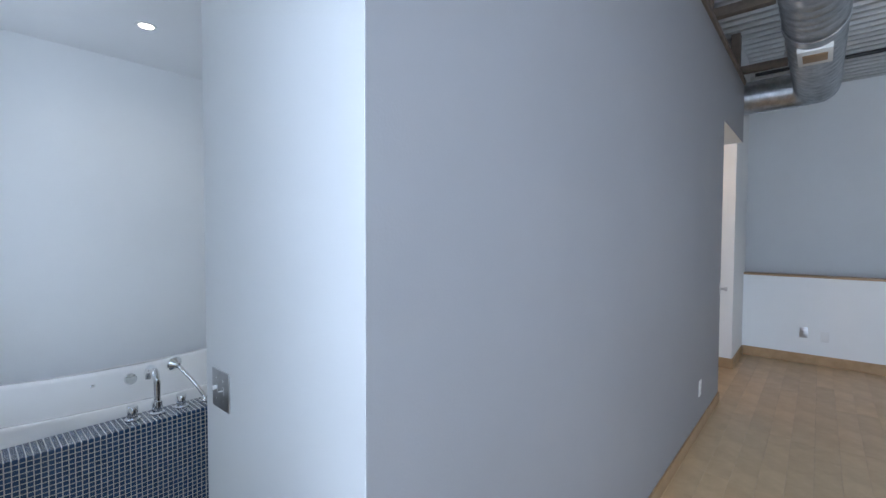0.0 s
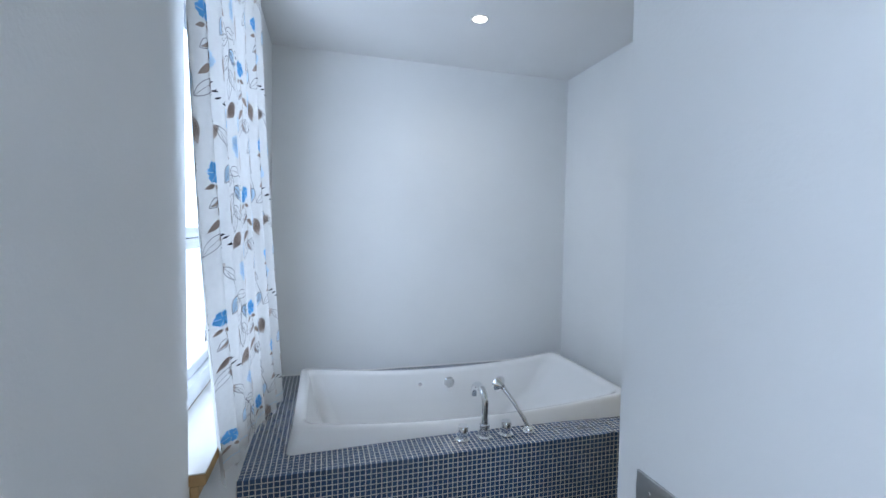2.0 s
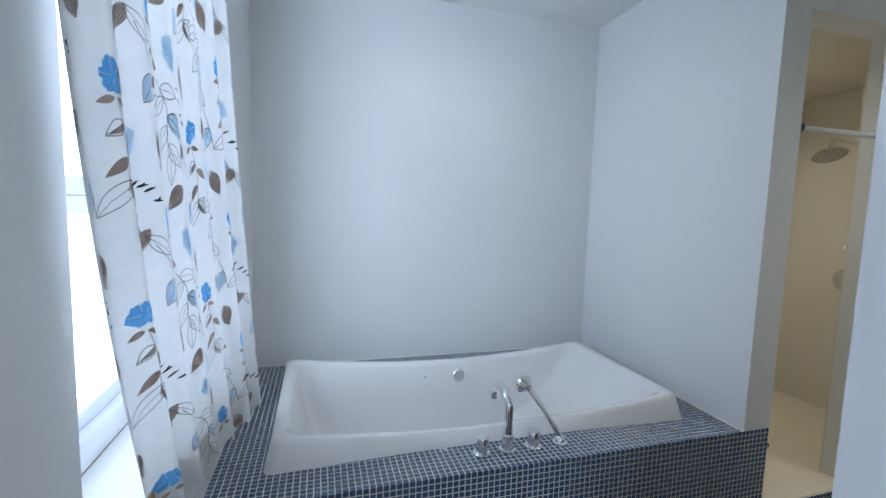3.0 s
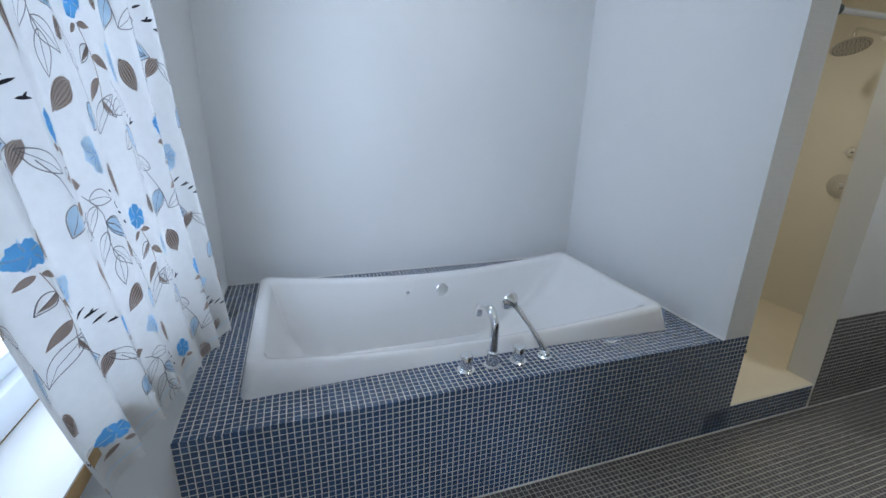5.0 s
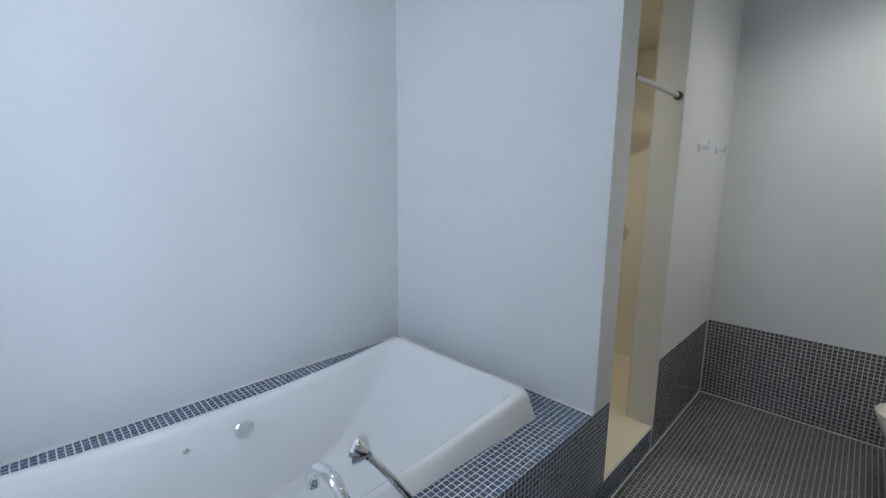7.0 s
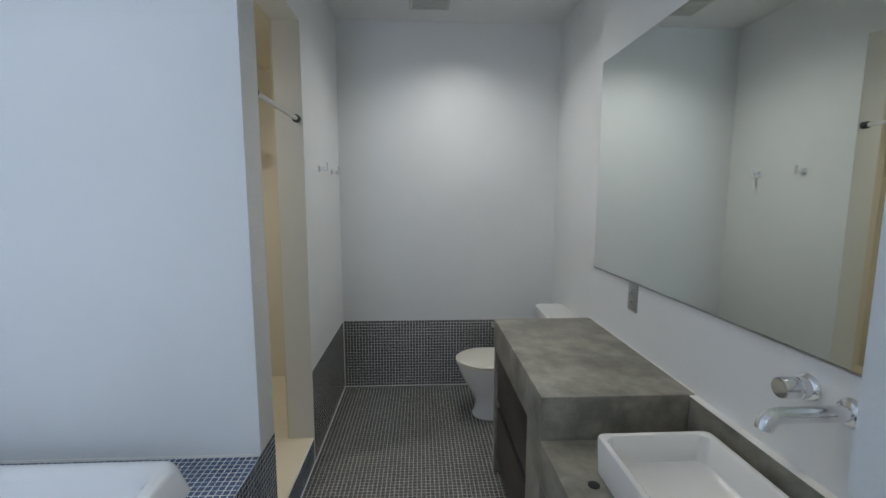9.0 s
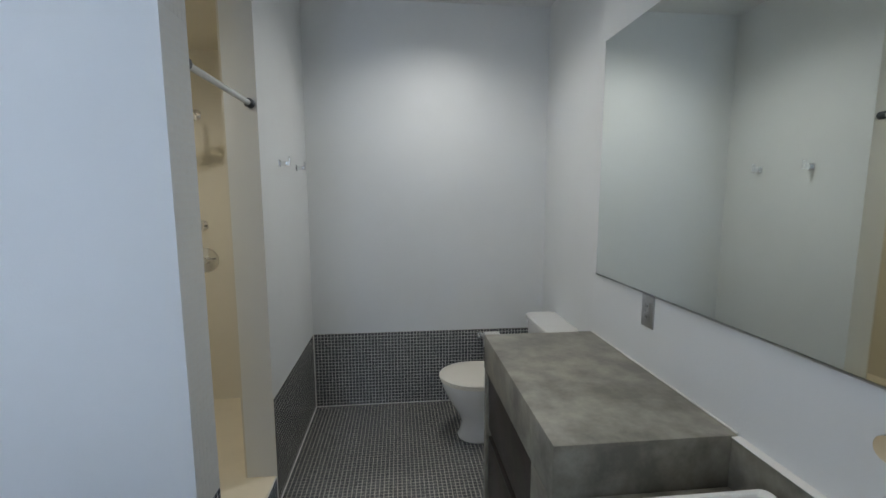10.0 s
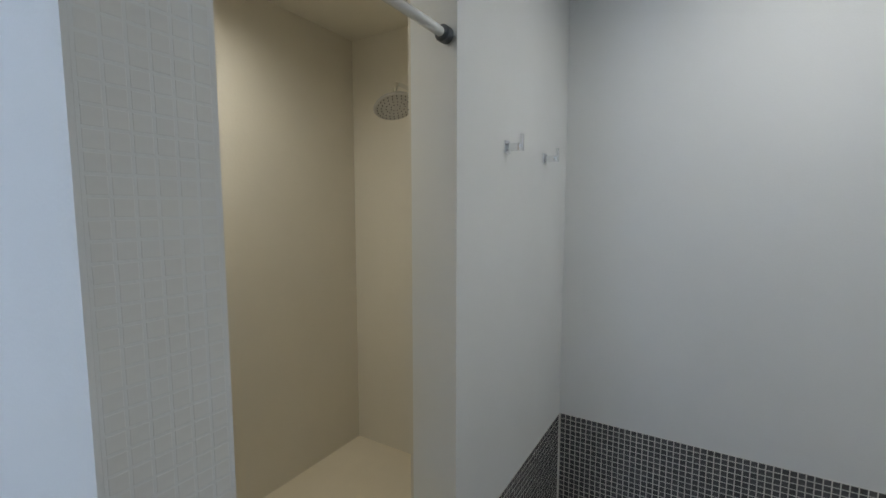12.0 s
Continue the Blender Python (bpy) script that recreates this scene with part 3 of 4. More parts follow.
                    line("blue", [(px + q * 0.045 * math.cos(a), py + q * 0.038 * math.sin(a)) for q in (0.15, 0.4, 0.62)], 0.0016, 0.0014)
            for sx, sy, ang, ln in ((0.20, 0.30, 0.5, 0.085), (0.03, 0.25, 2.2, 0.070)):
                if ok(ox + sx, oy + sy, 0.10):
                    lens("pale", ox + sx, oy + sy, ang, ln, 0.042, 0.0008)
                    leaf_line(ox + sx, oy + sy, ang, ln * 1.05, 0.046)
            # striped pods
            for sx, sy, ang, sz in ((0.245, 0.030, 2.6, 0.084), (0.020, 0.365, 1.3, 0.078), (0.30, 0.35, 2.4, 0.062)):
                if ok(ox + sx, oy + sy, 0.09):
                    pod(ox + sx + j(), oy + sy + j(), ang + j(0.1), sz)
            # outlined sprays
            if ok(ox + 0.19, oy + 0.28, 0.15):
                spray = [(ox + 0.16 + 0.06 * q + 0.02 * math.sin(5 * q), oy + 0.22 + 0.16 * q) for q in [i / 8 for i in range(9)]]
                line("ink", spray, 0.0023, 0.0016)
                for q, ang in ((1, 0.2), (2, 2.7), (4, 0.5), (5, 2.4), (7, 0.9), (8, 1.7)):
                    leaf_line(*spray[q], ang, 0.075, 0.034)
            if ok(ox + 0.06, oy + 0.20, 0.14):
                leaf_line(ox + 0.04, oy + 0.31, -0.5, 0.125, 0.036)
                leaf_line(ox + 0.02, oy + 0.19, -2.4, 0.085, 0.032)
                line("ink", [(ox + 0.04 - 0.06 * q * q, oy + 0.31 - 0.15 * q) for q in (0, 0.25, 0.5, 0.75, 1)], 0.0023, 0.0016)
            # short dark strokes like far birds
            for k in range(4):
                s, h = ox + 0.27 + 0.018 * k + j(), oy + 0.235 + 0.017 * k + j()
                if ok(s, h, 0.03):
                    lens("stroke", s - 0.012, h + j(0.004), 0.25 * (k % 2) - 0.2, 0.030, 0.0060, 0.0016)
                    if k % 2:
                        lens("stroke", s, h, -0.7, 0.014, 0.0045, 0.0016)
    for key, m, lab in (("blue", BLUEPRINT, "cornflower blue printed flowers"), ("pale", PALEPRINT, "pale blue washed print"), ("brown", BROWNPRINT, "brown printed leaves"),
                        ("taupe", TAUPEPRINT, "taupe stripes on the printed pods"), ("ink", INKPRINT, "thin grey printed outlines"), ("stroke", BIRDPRINT, "short black printed strokes")):
        put("print", inks[key], m, t, lab)["kind"] = "stuff"
    return t


make_curtain((-3.395, -4.06), (-3.655, -4.46), 2.45, 0.76, (1.094, 1.172), 6, 0.018, 3.4, 1.25, 3)
make_curtain((-2.585, -2.03), (-2.655, -2.01), 2.45, 0.66, (1.115, 1.115), 4, 0.014, 1.9, 0.84, 8)


def curtain_rod(x0, x1):
    t = thing("curtain_rod", "slim dark metal curtain rod above the window", "curtain rod", ((x0 + x1) / 2, 1.072, 2.475), "curtain rods")
    put("rod", tube([(x0, 1.072, 2.465), (x1, 1.072, 2.465)], 0.008, 14), STEEL, t)
    for x in (x0, x1):
        put("finial", lathe([(0.008, 0), (0.014, 0.006), (0.014, 0.018), (0.006, 0.024)], aim((x, 1.072, 2.465), (1 if x == x1 else -1, 0, 0))), STEEL, t)
        put("bracket", box(min(x, x + (0.02 if x == x0 else -0.02)), max(x, x + (0.02 if x == x0 else -0.02)), YW + 0.001, 1.066, 2.452, 2.478, 0.003), STEEL, t)


curtain_rod(-4.50, -3.40)
curtain_rod(-2.66, -1.10)

# ---- switch, outlets, hooks ----


def wall_plate(name, label, category, m, gangs, kind, group=""):
    """A cover plate in its own plane: x across, z up, facing -y."""
    t = thing(name, label, category, group=group)
    t.matrix_world = m
    w = 0.071 + 0.046 * (gangs - 1)
    part("cover_plate", box(-w / 2, w / 2, -0.006, 0, -0.0575, 0.0575, 0.002), STEEL if kind not in ("white", "blank") else WHITEPLASTIC, t)
    for g in range(gangs):
        x = (g - (gangs - 1) / 2) * 0.046
        if kind == "toggle":
            part("toggle_slot", box(x - 0.005, x + 0.005, -0.0075, -0.0055, -0.012, 0.012, 0.0005), STEEL, t)
            part("toggle", box(x - 0.0035, x + 0.0035, -0.020, -0.007, -0.002 + 0.004 * g, 0.010 - 0.006 * g, 0.0015), WHITEPLASTIC, t, "small white switch lever")
        elif kind == "outlet" or kind == "white":
            for z in (-0.0195, 0.0195):
                part("socket", box(x - 0.0165, x + 0.0165, -0.0085, -0.0055, z - 0.014, z + 0.014, 0.002), WHITEPLASTIC if kind == "white" else STEEL, t)
                part("slots", box(x + 0.004, x + 0.006, -0.0092, -0.0083, z - 0.004, z + 0.005, bm=box(x - 0.006, x - 0.004, -0.0092, -0.0083, z - 0.004, z + 0.005)), BLACK, t, "dark socket slots")
        for z in ((-0.030, 0.030) if kind == "toggle" else (0.0,)):
            part("screw", lathe([(0.003, 0), (0.003, 0.0012), (0.001, 0.0016)], aim((x, -0.006, z), (0, -1, 0)), 10), CHROME, t)
    return t


wall_plate("light_switch", "brushed steel double light switch on the partition end", "switch", pose(-2.939, YJ0, 0.998), 2, "toggle")
wall_plate("wall_outlet", "brushed steel outlet plate below the mirror", "outlet", pose(XM, 3.395, 1.046, 0, 0, -90), 1, "outlet")
wall_plate("bedroom_outlet", "pale grey outlet low on the half wall", "outlet", pose(-1.735, 7.81, 0.355), 1, "outlet")
wall_plate("bedroom_blank_plate", "white blank cover plate low on the half wall", "outlet", pose(-1.552, 7.81, 0.330), 1, "blank")
wall_plate("partition_outlet", "white outlet low on the shaded partition", "outlet", pose(XBED + 0.003, 5.05, 0.33, 0, 0, 90), 1, "white")


def coat_hook(y):
    t = thing("robe_hook", "small square chrome robe hook on the wall", "hook", (XF, y, 1.618), "robe hooks")
    part("back_plate", box(0.0005, 0.006, -0.019, 0.019, -0.019, 0.019, 0.0015), CHROME, t)
    part("arm", box(0.006, 0.050, -0.009, 0.009, -0.012, 0.010, 0.002), CHROME, t)
    part("prong", box(0.046, 0.055, -0.009, 0.009, -0.014, 0.036, 0.002), CHROME, t)


coat_hook(4.235)
coat_hook(4.588)

# ---- recessed lamps ----


def downlight(x, y, z):
    t = thing("recessed_light", "small round white recessed ceiling light, switched on", "ceiling light", (x, y, z), "recessed lights")
    part("trim_ring", lathe([(0.036, -0.0005), (0.040, -0.006), (0.052, -0.006), (0.056, -0.0005)], None, 36, False, False), WHITEPLASTIC, t)
    part("lens", lathe([(0.037, -0.0015), (0.037, -0.004), (0.02, -0.005)], None, 32), LAMPGLOW, t, "glowing lamp lens")


downlight(-4.62, 2.20, HC)
downlight(-3.26, 4.26, HC)
downlight(-2.98, 2.60, HC)
downlight(-4.85, 3.75, 2.315)

vent = thing("ceiling_vent", "square slatted pale ceiling vent", "vent", (-3.45, 4.53, HC))
b = box(-0.13, 0.13, -0.13, -0.11, -0.012, -0.0005, 0.003)
for a in ((-0.13, 0.13, 0.11, 0.13), (-0.13, -0.11, -0.11, 0.11), (0.11, 0.13, -0.11, 0.11)):
    b = box(*a, -0.012, -0.0005, 0.003, bm=b)
part("frame", b, VENTGREY, vent)
# no real opening: a black sheet gives the shade between the slats
part("backing", box(-0.11, 0.11, -0.11, 0.11, -0.002, -0.0006), SHADEBLACK, vent, "black sheet behind the slats, standing for the opening's shade", False)
for k in range(9):
    part("slat", box(-0.11, 0.11, -0.104 + k * 0.0245, -0.092 + k * 0.0245, -0.010, -0.003, 0.001), VENTGREY, vent)

# ---- shower fittings ----
rod = thing("shower_rod", "white shower curtain rod with dark rubber ends", "shower rod", (-4.126, 3.64, 1.844))
part("rod_tube", tube([(0, YP0 - 3.64 + 0.045, 0), (0, YP1 - 3.64 - 0.035, 0)], 0.0115, 16), RODPAINT, rod)
part("inner_tube", tube([(0, YP1 - 3.64 - 0.036, 0), (0, YP1 - 3.64 - 0.020, 0)], 0.0095, 16), CHROME, rod)
for s, y in ((1, YP0 - 3.64 + 0.009), (-1, YP1 - 3.64 - 0.001)):
    part("end_cap", lathe([(0.017, 0), (0.0195, 0.003), (0.0195, 0.026), (0.014, 0.032)], aim((0, y, 0), (0, s, 0))), GREYCAP, rod, "dark grey rubber end")

VY, VX = 4.775, -4.710
head = thing("rain_shower", "round brushed chrome rain shower head on a wall arm", "shower head", (VX, VY, 1.940))
part("wall_flange", lathe([(0.030, 0), (0.030, 0.004), (0.020, 0.010)], aim((0, -0.001, 0), (0, -1, 0))), CHROME, head)
part("arm", tube([(0, -0.008, 0), (0, -0.05, 0.006), (0, -0.24, 0.018), (0, -0.275, 0.014), (0, -0.285, -0.008), (0, -0.286, -0.022)], 0.009, 14), CHROME, head)
part("ball_joint", lathe([(0.009, 0), (0.009, 0.014), (0.015, 0.022), (0.015, 0.034), (0.010, 0.044)], aim((0, -0.286, -0.020), (0, -0.12, -1))), CHROME, head)
tilt = aim((0, -0.292, -0.068), (0.42, -0.20, -1))
part("spray_plate", lathe([(0.012, -0.004), (0.045, 0.002), (0.088, 0.008), (0.092, 0.014), (0.088, 0.019), (0.02, 0.0205)], tilt, 40), STEEL, head, "brushed round spray plate")
b = bmesh.new()
for k, n in ((0.02, 8), (0.04, 14), (0.06, 20), (0.077, 26)):
    for i in range(n):
        a = 2 * math.pi * i / n
        lathe([(0.0028, 0.0185), (0.0022, 0.0228)], tilt @ pose(k * math.cos(a), k * math.sin(a), 0), 6, bm=b)
part("nozzles", b, GREYCAP, head, "rings of small rubber nozzles")

valve = thing("shower_valve", "round chrome shower valve with a lever handle", "shower valve", (VX, VY, 1.057))
part("escutcheon", lathe([(0.076, 0.001), (0.078, 0.004), (0.074, 0.009), (0.04, 0.012)], aim((0, 0, 0), (0, -1, 0)), 44), CHROME, valve)
part("handle_hub", lathe([(0.024, 0.010), (0.024, 0.040), (0.020, 0.044)], aim((0, 0, 0), (0, -1, 0))), CHROME, valve)
part("lever", tube([(0, -0.032, 0), (0.028, -0.040, 0.004), (0.055, -0.046, 0.008)], [0.008, 0.007, 0.006]), CHROME, valve)
div = thing("shower_diverter", "small chrome diverter knob on the shower wall", "shower valve", (VX, VY, 1.274))
part("escutcheon", lathe([(0.031, 0.001), (0.032, 0.004), (0.026, 0.009)], aim((0, 0, 0), (0, -1, 0))), CHROME, div)
part("knob", lathe([(0.018, 0.008), (0.018, 0.038), (0.015, 0.042)], aim((0, 0, 0), (0, -1, 0))), CHROME, div)
part("knob_lever", box(-0.004, 0.030, -0.036, -0.026, -0.004, 0.004, 0.002), BLACK, div, "dark side lever")

stop = thing("tile_edge_knob", "small brown rubber knob at the tile edge", "door stop", (XF - 0.02, YP0 + 0.008, 0.425))
part("bumper", lathe([(0.012, 0), (0.014, 0.006), (0.012, 0.018), (0.005, 0.022)], aim((0, 0, 0), (0, 1, 0)), 18), BEAM, stop)

# ---- vanity, basin, taps, mirror ----
VX0, VXB = -3.130, XM - 0.002
van = thing("vanity", "two-level cast concrete vanity with dark wood drawers", "vanity", (-2.96, 2.9, 0.0))
VM, VF = 2.960, 3.838
put("raised_top", box(VX0, VXB, VM, VF, 0.675, 0.832, 0.005), CONCRETE, van, "raised mottled concrete top")
put("far_panel", box(VX0 + 0.003, VXB, 3.794, VF - 0.001, 0.001, 0.675, 0.003), CONCRETE, van)
put("near_post", box(VX0 + 0.003, VXB, VM + 0.002, 3.143, 0.001, 0.675, 0.003), CONCRETE, van)
put("lower_top", box(VX0, VXB, YJ1 + 0.003, VM - 0.0015, 0.536, 0.688, 0.004), CONCRETE, van, "lower mottled concrete counter")
put("backsplash", box(VXB - 0.022, VXB, YJ1 + 0.004, VM - 0.002, 0.688, 0.828, 0.003), CONCRETE, van, "low concrete backsplash")
put("carcass", box(VX0 + 0.05, VXB - 0.01, YJ1 + 0.01, 3.792, 0.03, 0.535), WALNUT, van, "", False)
put("carcass_back", box(VX0 + 0.05, VXB - 0.01, 3.145, 3.791, 0.535, 0.673), WALNUT, van, "", False)
# shade under the drawers is put into the plinth's black
put("plinth", box(VX0 + 0.07, VXB - 0.01, YJ1 + 0.01, VF - 0.05, 0.0, 0.10), SHADEBLACK, van, "recessed plinth, coloured black for the shade under the vanity", False)


def drawer(y0, y1, z0, z1):
    d = put("drawer_front", box(VX0 + 0.014, VX0 + 0.050, y0, y1, z0, z1, 0.002), WALNUT, van)
    # black strip painting the shade of the gap above the drawer front
    hb = box(VX0 + 0.0135, VX0 + 0.030, y0 + 0.004, y1 - 0.004, z1 - 0.010, z1 - 0.001, 0.001)
    bmesh.ops.translate(hb, verts=hb.verts[:], vec=-van.location)
    part("pull_shade", hb, BLACK, d, "black strip along the top edge for the pull gap's shade")


drawer(3.149, 3.788, 0.410, 0.660)
drawer(3.149, 3.788, 0.100, 0.370)
drawer(YJ1 + 0.02, 2.952, 0.28, 0.518)
drawer(YJ1 + 0.02, 2.952, 0.10, 0.265)

sink = thing("vessel_sink", "white rectangular ceramic vessel sink on the counter", "sink", (-2.855, 2.540, 0.688))
SX0, SX1, SY0, SY1, SZ = -3.021, -2.690, 2.280, 2.803, 0.802
rings = [rrect(SX0 + 0.012, SX1 - 0.012, SY0 + 0.012, SY1 - 0.012, 0.02, 0.689), rrect(SX0 + 0.004, SX1 - 0.004, SY0 + 0.004, SY1 - 0.004, 0.022, 0.698),
         rrect(SX0, SX1, SY0, SY1, 0.022, SZ - 0.006), rrect(SX0 + 0.003, SX1 - 0.003, SY0 + 0.003, SY1 - 0.003, 0.020, SZ - 0.001), rrect(SX0 + 0.007, SX1 - 0.007, SY0 + 0.007, SY1 - 0.007, 0.020, SZ),
         rrect(SX0 + 0.016, SX1 - 0.016, SY0 + 0.016, SY1 - 0.016, 0.020, SZ), rrect(SX0 + 0.021, SX1 - 0.021, SY0 + 0.021, SY1 - 0.021, 0.022, SZ - 0.005),
         rrect(SX0 + 0.030, SX1 - 0.030, SY0 + 0.030, SY1 - 0.030, 0.03, SZ - 0.075), rrect(SX0 + 0.045, SX1 - 0.045, SY0 + 0.045, SY1 - 0.045, 0.03, SZ - 0.088), rrect(-2.875, -2.835, 2.52, 2.56, 0.0199, SZ - 0.092)]
put("basin", loft(rings), CHINA, sink)
put("drain", lathe([(0.022, 0), (0.022, 0.003), (0.010, 0.004)], pose(-2.855, 2.54, SZ - 0.092)), CHROME, sink, "chrome drain")
cap = thing("counter_hole_cap", "small dark round cap in the concrete counter", "cap", (-3.045, 2.740, 0.6885))
part("disc", lathe([(0.016, 0), (0.016, 0.002), (0.006, 0.003)]), BLACK, cap)

wall_x = (-1, 0, 0)


def wall_tap(y):
    t = thing("basin_tap_handle", "cylindrical polished chrome tap handle on the wall", "tap", (XM, y, 1.032), "basin taps")
    part("escutcheon", lathe([(0.032, 0.0005), (0.033, 0.004), (0.029, 0.010), (0.024, 0.013)], aim((0, 0, 0), wall_x), 36), CHROME, t)
    part("barrel", lathe([(0.0245, 0.012), (0.0245, 0.030), (0.0225, 0.0315), (0.0225, 0.0335), (0.0245, 0.035), (0.0245, 0.068), (0.0225, 0.071)], aim((0, 0, 0), wall_x), 36), CHROME, t)


wall_tap(2.581)
wall_tap(2.385)
sp = thing("basin_spout", "polished chrome wall-mounted basin spout", "tap", (XM, 2.480, 1.022), "basin taps")
part("escutcheon", lathe([(0.031, 0.0005), (0.032, 0.004), (0.028, 0.010), (0.022, 0.013)], aim((0, 0, 0), wall_x), 36), CHROME, sp)
part("spout_pipe", tube([(-0.010, 0, 0), (-0.10, 0, 0), (-0.155, 0, 0), (-0.168, 0, -0.002), (-0.179, 0, -0.008), (-0.185, 0, -0.017), (-0.187, 0, -0.028)], [0.0165, 0.0165, 0.0165, 0.017, 0.0175, 0.0175, 0.0165], 20), CHROME, sp)

mir = thing("wall_mirror_pane", "large frameless rectangular wall mirror above the vanity", "mirror", (XM, 2.915, 1.14))
put("glass_edge", box(XM - 0.0055, XM - 0.001, 2.143, 3.800, 1.110, 2.100, 0.001), GLASSEDGE, mir, "dark green glass edge", False)
put("mirror_face", box(XM - 0.0070, XM - 0.0056, 2.1445, 3.7985, 1.1115, 2.0985), MIRROR, mir, "", False)
put("bottom_channel", box(XM - 0.0078, XM - 0.0005, 2.143, 3.800, 1.1055, 1.1098, 0.0006), STEEL, mir, "thin steel bottom channel", False)

# ---- toilet ----
TY = 4.425
toilet = thing("toilet", "white two-piece toilet with closed lid", "toilet", (-2.9, TY, 0))


def egg(xf, xb, hw, z, n=40, sq=2.4):
    """An oval that is round in front and squarer behind."""
    xc = xf + hw * 1.15
    out = []
    for i in range(n):
        a = 2 * math.pi * i / n
        c, s = math.cos(a), math.sin(a)
        if c < 0:
            x, y = xc + (xc - xf) * c, hw * s
        else:
            x, y = xc + (xb - xc) * abs(c) ** (2 / sq), hw * math.copysign(abs(s) ** (2 / sq), s)
        out.append(Vector((x, TY + y, z * 0.92)))
    return out


put("bowl", loft([egg(-3.168, -2.66, 0.104, 0.0005), egg(-3.170, -2.66, 0.106, 0.012), egg(-3.155, -2.66, 0.096, 0.04), egg(-3.146, -2.66, 0.092, 0.11), egg(-3.172, -2.66, 0.110, 0.175),
                  egg(-3.228, -2.65, 0.148, 0.27), egg(-3.258, -2.64, 0.170, 0.34), egg(-3.268, -2.62, 0.178, 0.385), egg(-3.266, -2.62, 0.177, 0.392)]), CHINA, toilet)
put("seat", loft([egg(-3.270, -2.76, 0.180, 0.3925), egg(-3.276, -2.76, 0.185, 0.397), egg(-3.276, -2.76, 0.185, 0.407), egg(-3.272, -2.76, 0.182, 0.410)]), SEAT, toilet)
put("lid", loft([egg(-3.274, -2.76, 0.183, 0.4115), egg(-3.281, -2.76, 0.188, 0.416), egg(-3.281, -2.76, 0.188, 0.424), egg(-3.272, -2.765, 0.181, 0.431), egg(-3.20, -2.80, 0.13, 0.4345), egg(-3.08, -2.9, 0.05, 0.435)]), SEAT, toilet, "slightly domed closed lid")
for y in (-0.07, 0.07):
    put("hinge", lathe([(0.014, 0), (0.014, 0.030), (0.010, 0.034)], pose(-2.742, TY + y, 0.362)), SEAT, toilet)
put("pedestal_back", box(-2.80, -2.56, TY - 0.11, TY + 0.11, 0.0008, 0.388, 0.03, 3), CHINA, toilet)
tk = [rrect(-2.680, -2.510, TY - 0.190, TY + 0.190, 0.035, 0.389), rrect(-2.687, -2.508, TY - 0.198, TY + 0.198, 0.035, 0.50), rrect(-2.692, -2.506, TY - 0.203, TY + 0.203, 0.035, 0.664)]
put("tank", loft(tk), CHINA, toilet)
tl = [rrect(-2.698, -2.505, TY - 0.208, TY + 0.208, 0.035, 0.665), rrect(-2.703, -2.504, TY - 0.212, TY + 0.212, 0.035, 0.671), rrect(-2.703, -2.504, TY - 0.212, TY + 0.212, 0.035, 0.694), rrect(-2.696, -2.508, TY - 0.205, TY + 0.205, 0.03, 0.702)]
put("tank_lid", loft(tl), CHINA, toilet)
put("flush_lever", tube([(-2.692, TY - 0.15, 0.62), (-2.706, TY - 0.15, 0.62), (-2.710, TY - 0.13, 0.617), (-2.710, TY - 0.075, 0.610)], [0.010, 0.009, 0.006, 0.005]), CHROME, toilet, "chrome flush lever")
for y in (-0.114, 0.114):
    put("bolt_cap", lathe([(0.013, 0), (0.012, 0.010), (0.005, 0.015)], pose(-2.95, TY + y, 0.001), 14), CHINA, toilet)

roll = thing("toilet_roll_holder", "chrome holder with a white paper roll", "toilet paper", (-2.880, YBACK - 0.075, 0.475))
part("arm", tube([(-0.068, 0.072, 0), (-0.068, 0.02, 0), (-0.066, 0.002, 0), (-0.05, 0, 0), (0.062, 0, 0)], 0.006, 12), CHROME, roll)
part("rosette", lathe([(0.022, 0), (0.022, 0.005), (0.012, 0.009)], aim((-0.068, 0.0685, 0), (0, -1, 0))), CHROME, roll)
rl = [[Vector((x, r * math.cos(2 * math.pi * i / 36), r * math.sin(2 * math.pi * i / 36) - 0.012)) for i in range(36)] for x, r in ((-0.052, 0.021), (-0.052, 0.054), (-0.050, 0.056), (0.050, 0.056), (0.052, 0.054), (0.052, 0.021), (-0.052, 0.021))]
part("paper_roll", loft(rl, True, False, False), PAPER, roll, "white paper roll")
part("hanging_sheet", loft([[Vector((x, -0.0575 + 0.003 * math.sin(z * 30), z)) for x in (-0.050, -0.02, 0.02, 0.050)] for z in (-0.010, -0.07, -0.14, -0.21)], False, False, False), PAPER, roll, "loose hanging paper sheet")

# ---- bedroom ----
deckroof = bmesh.new()
prof = []
y = YW
while y < 9.45:
    prof += [(y, 0.0), (y + 0.055, 0.0), (y + 0.075, 0.038), (y + 0.130, 0.038)]
    y += 0.15
rows = [[deckroof.verts.new((xx, a, 3.55 + c)) for a, c in prof] for xx in (-4.45, 2.5)]
for i in range(len(prof) - 1):
    deckroof.faces.new((rows[0][i], rows[0][i + 1], rows[1][i + 1], rows[1][i]))
structure("ceiling_bedroom", deckroof, DECKMETAL, "corrugated painted metal roof deck", "ceiling")
structure("roof", box(XB - 0.15, 2.65, 0.82, 9.6, HB, HB + 0.1), DECKMETAL, "plain flat roof slab", "roof")
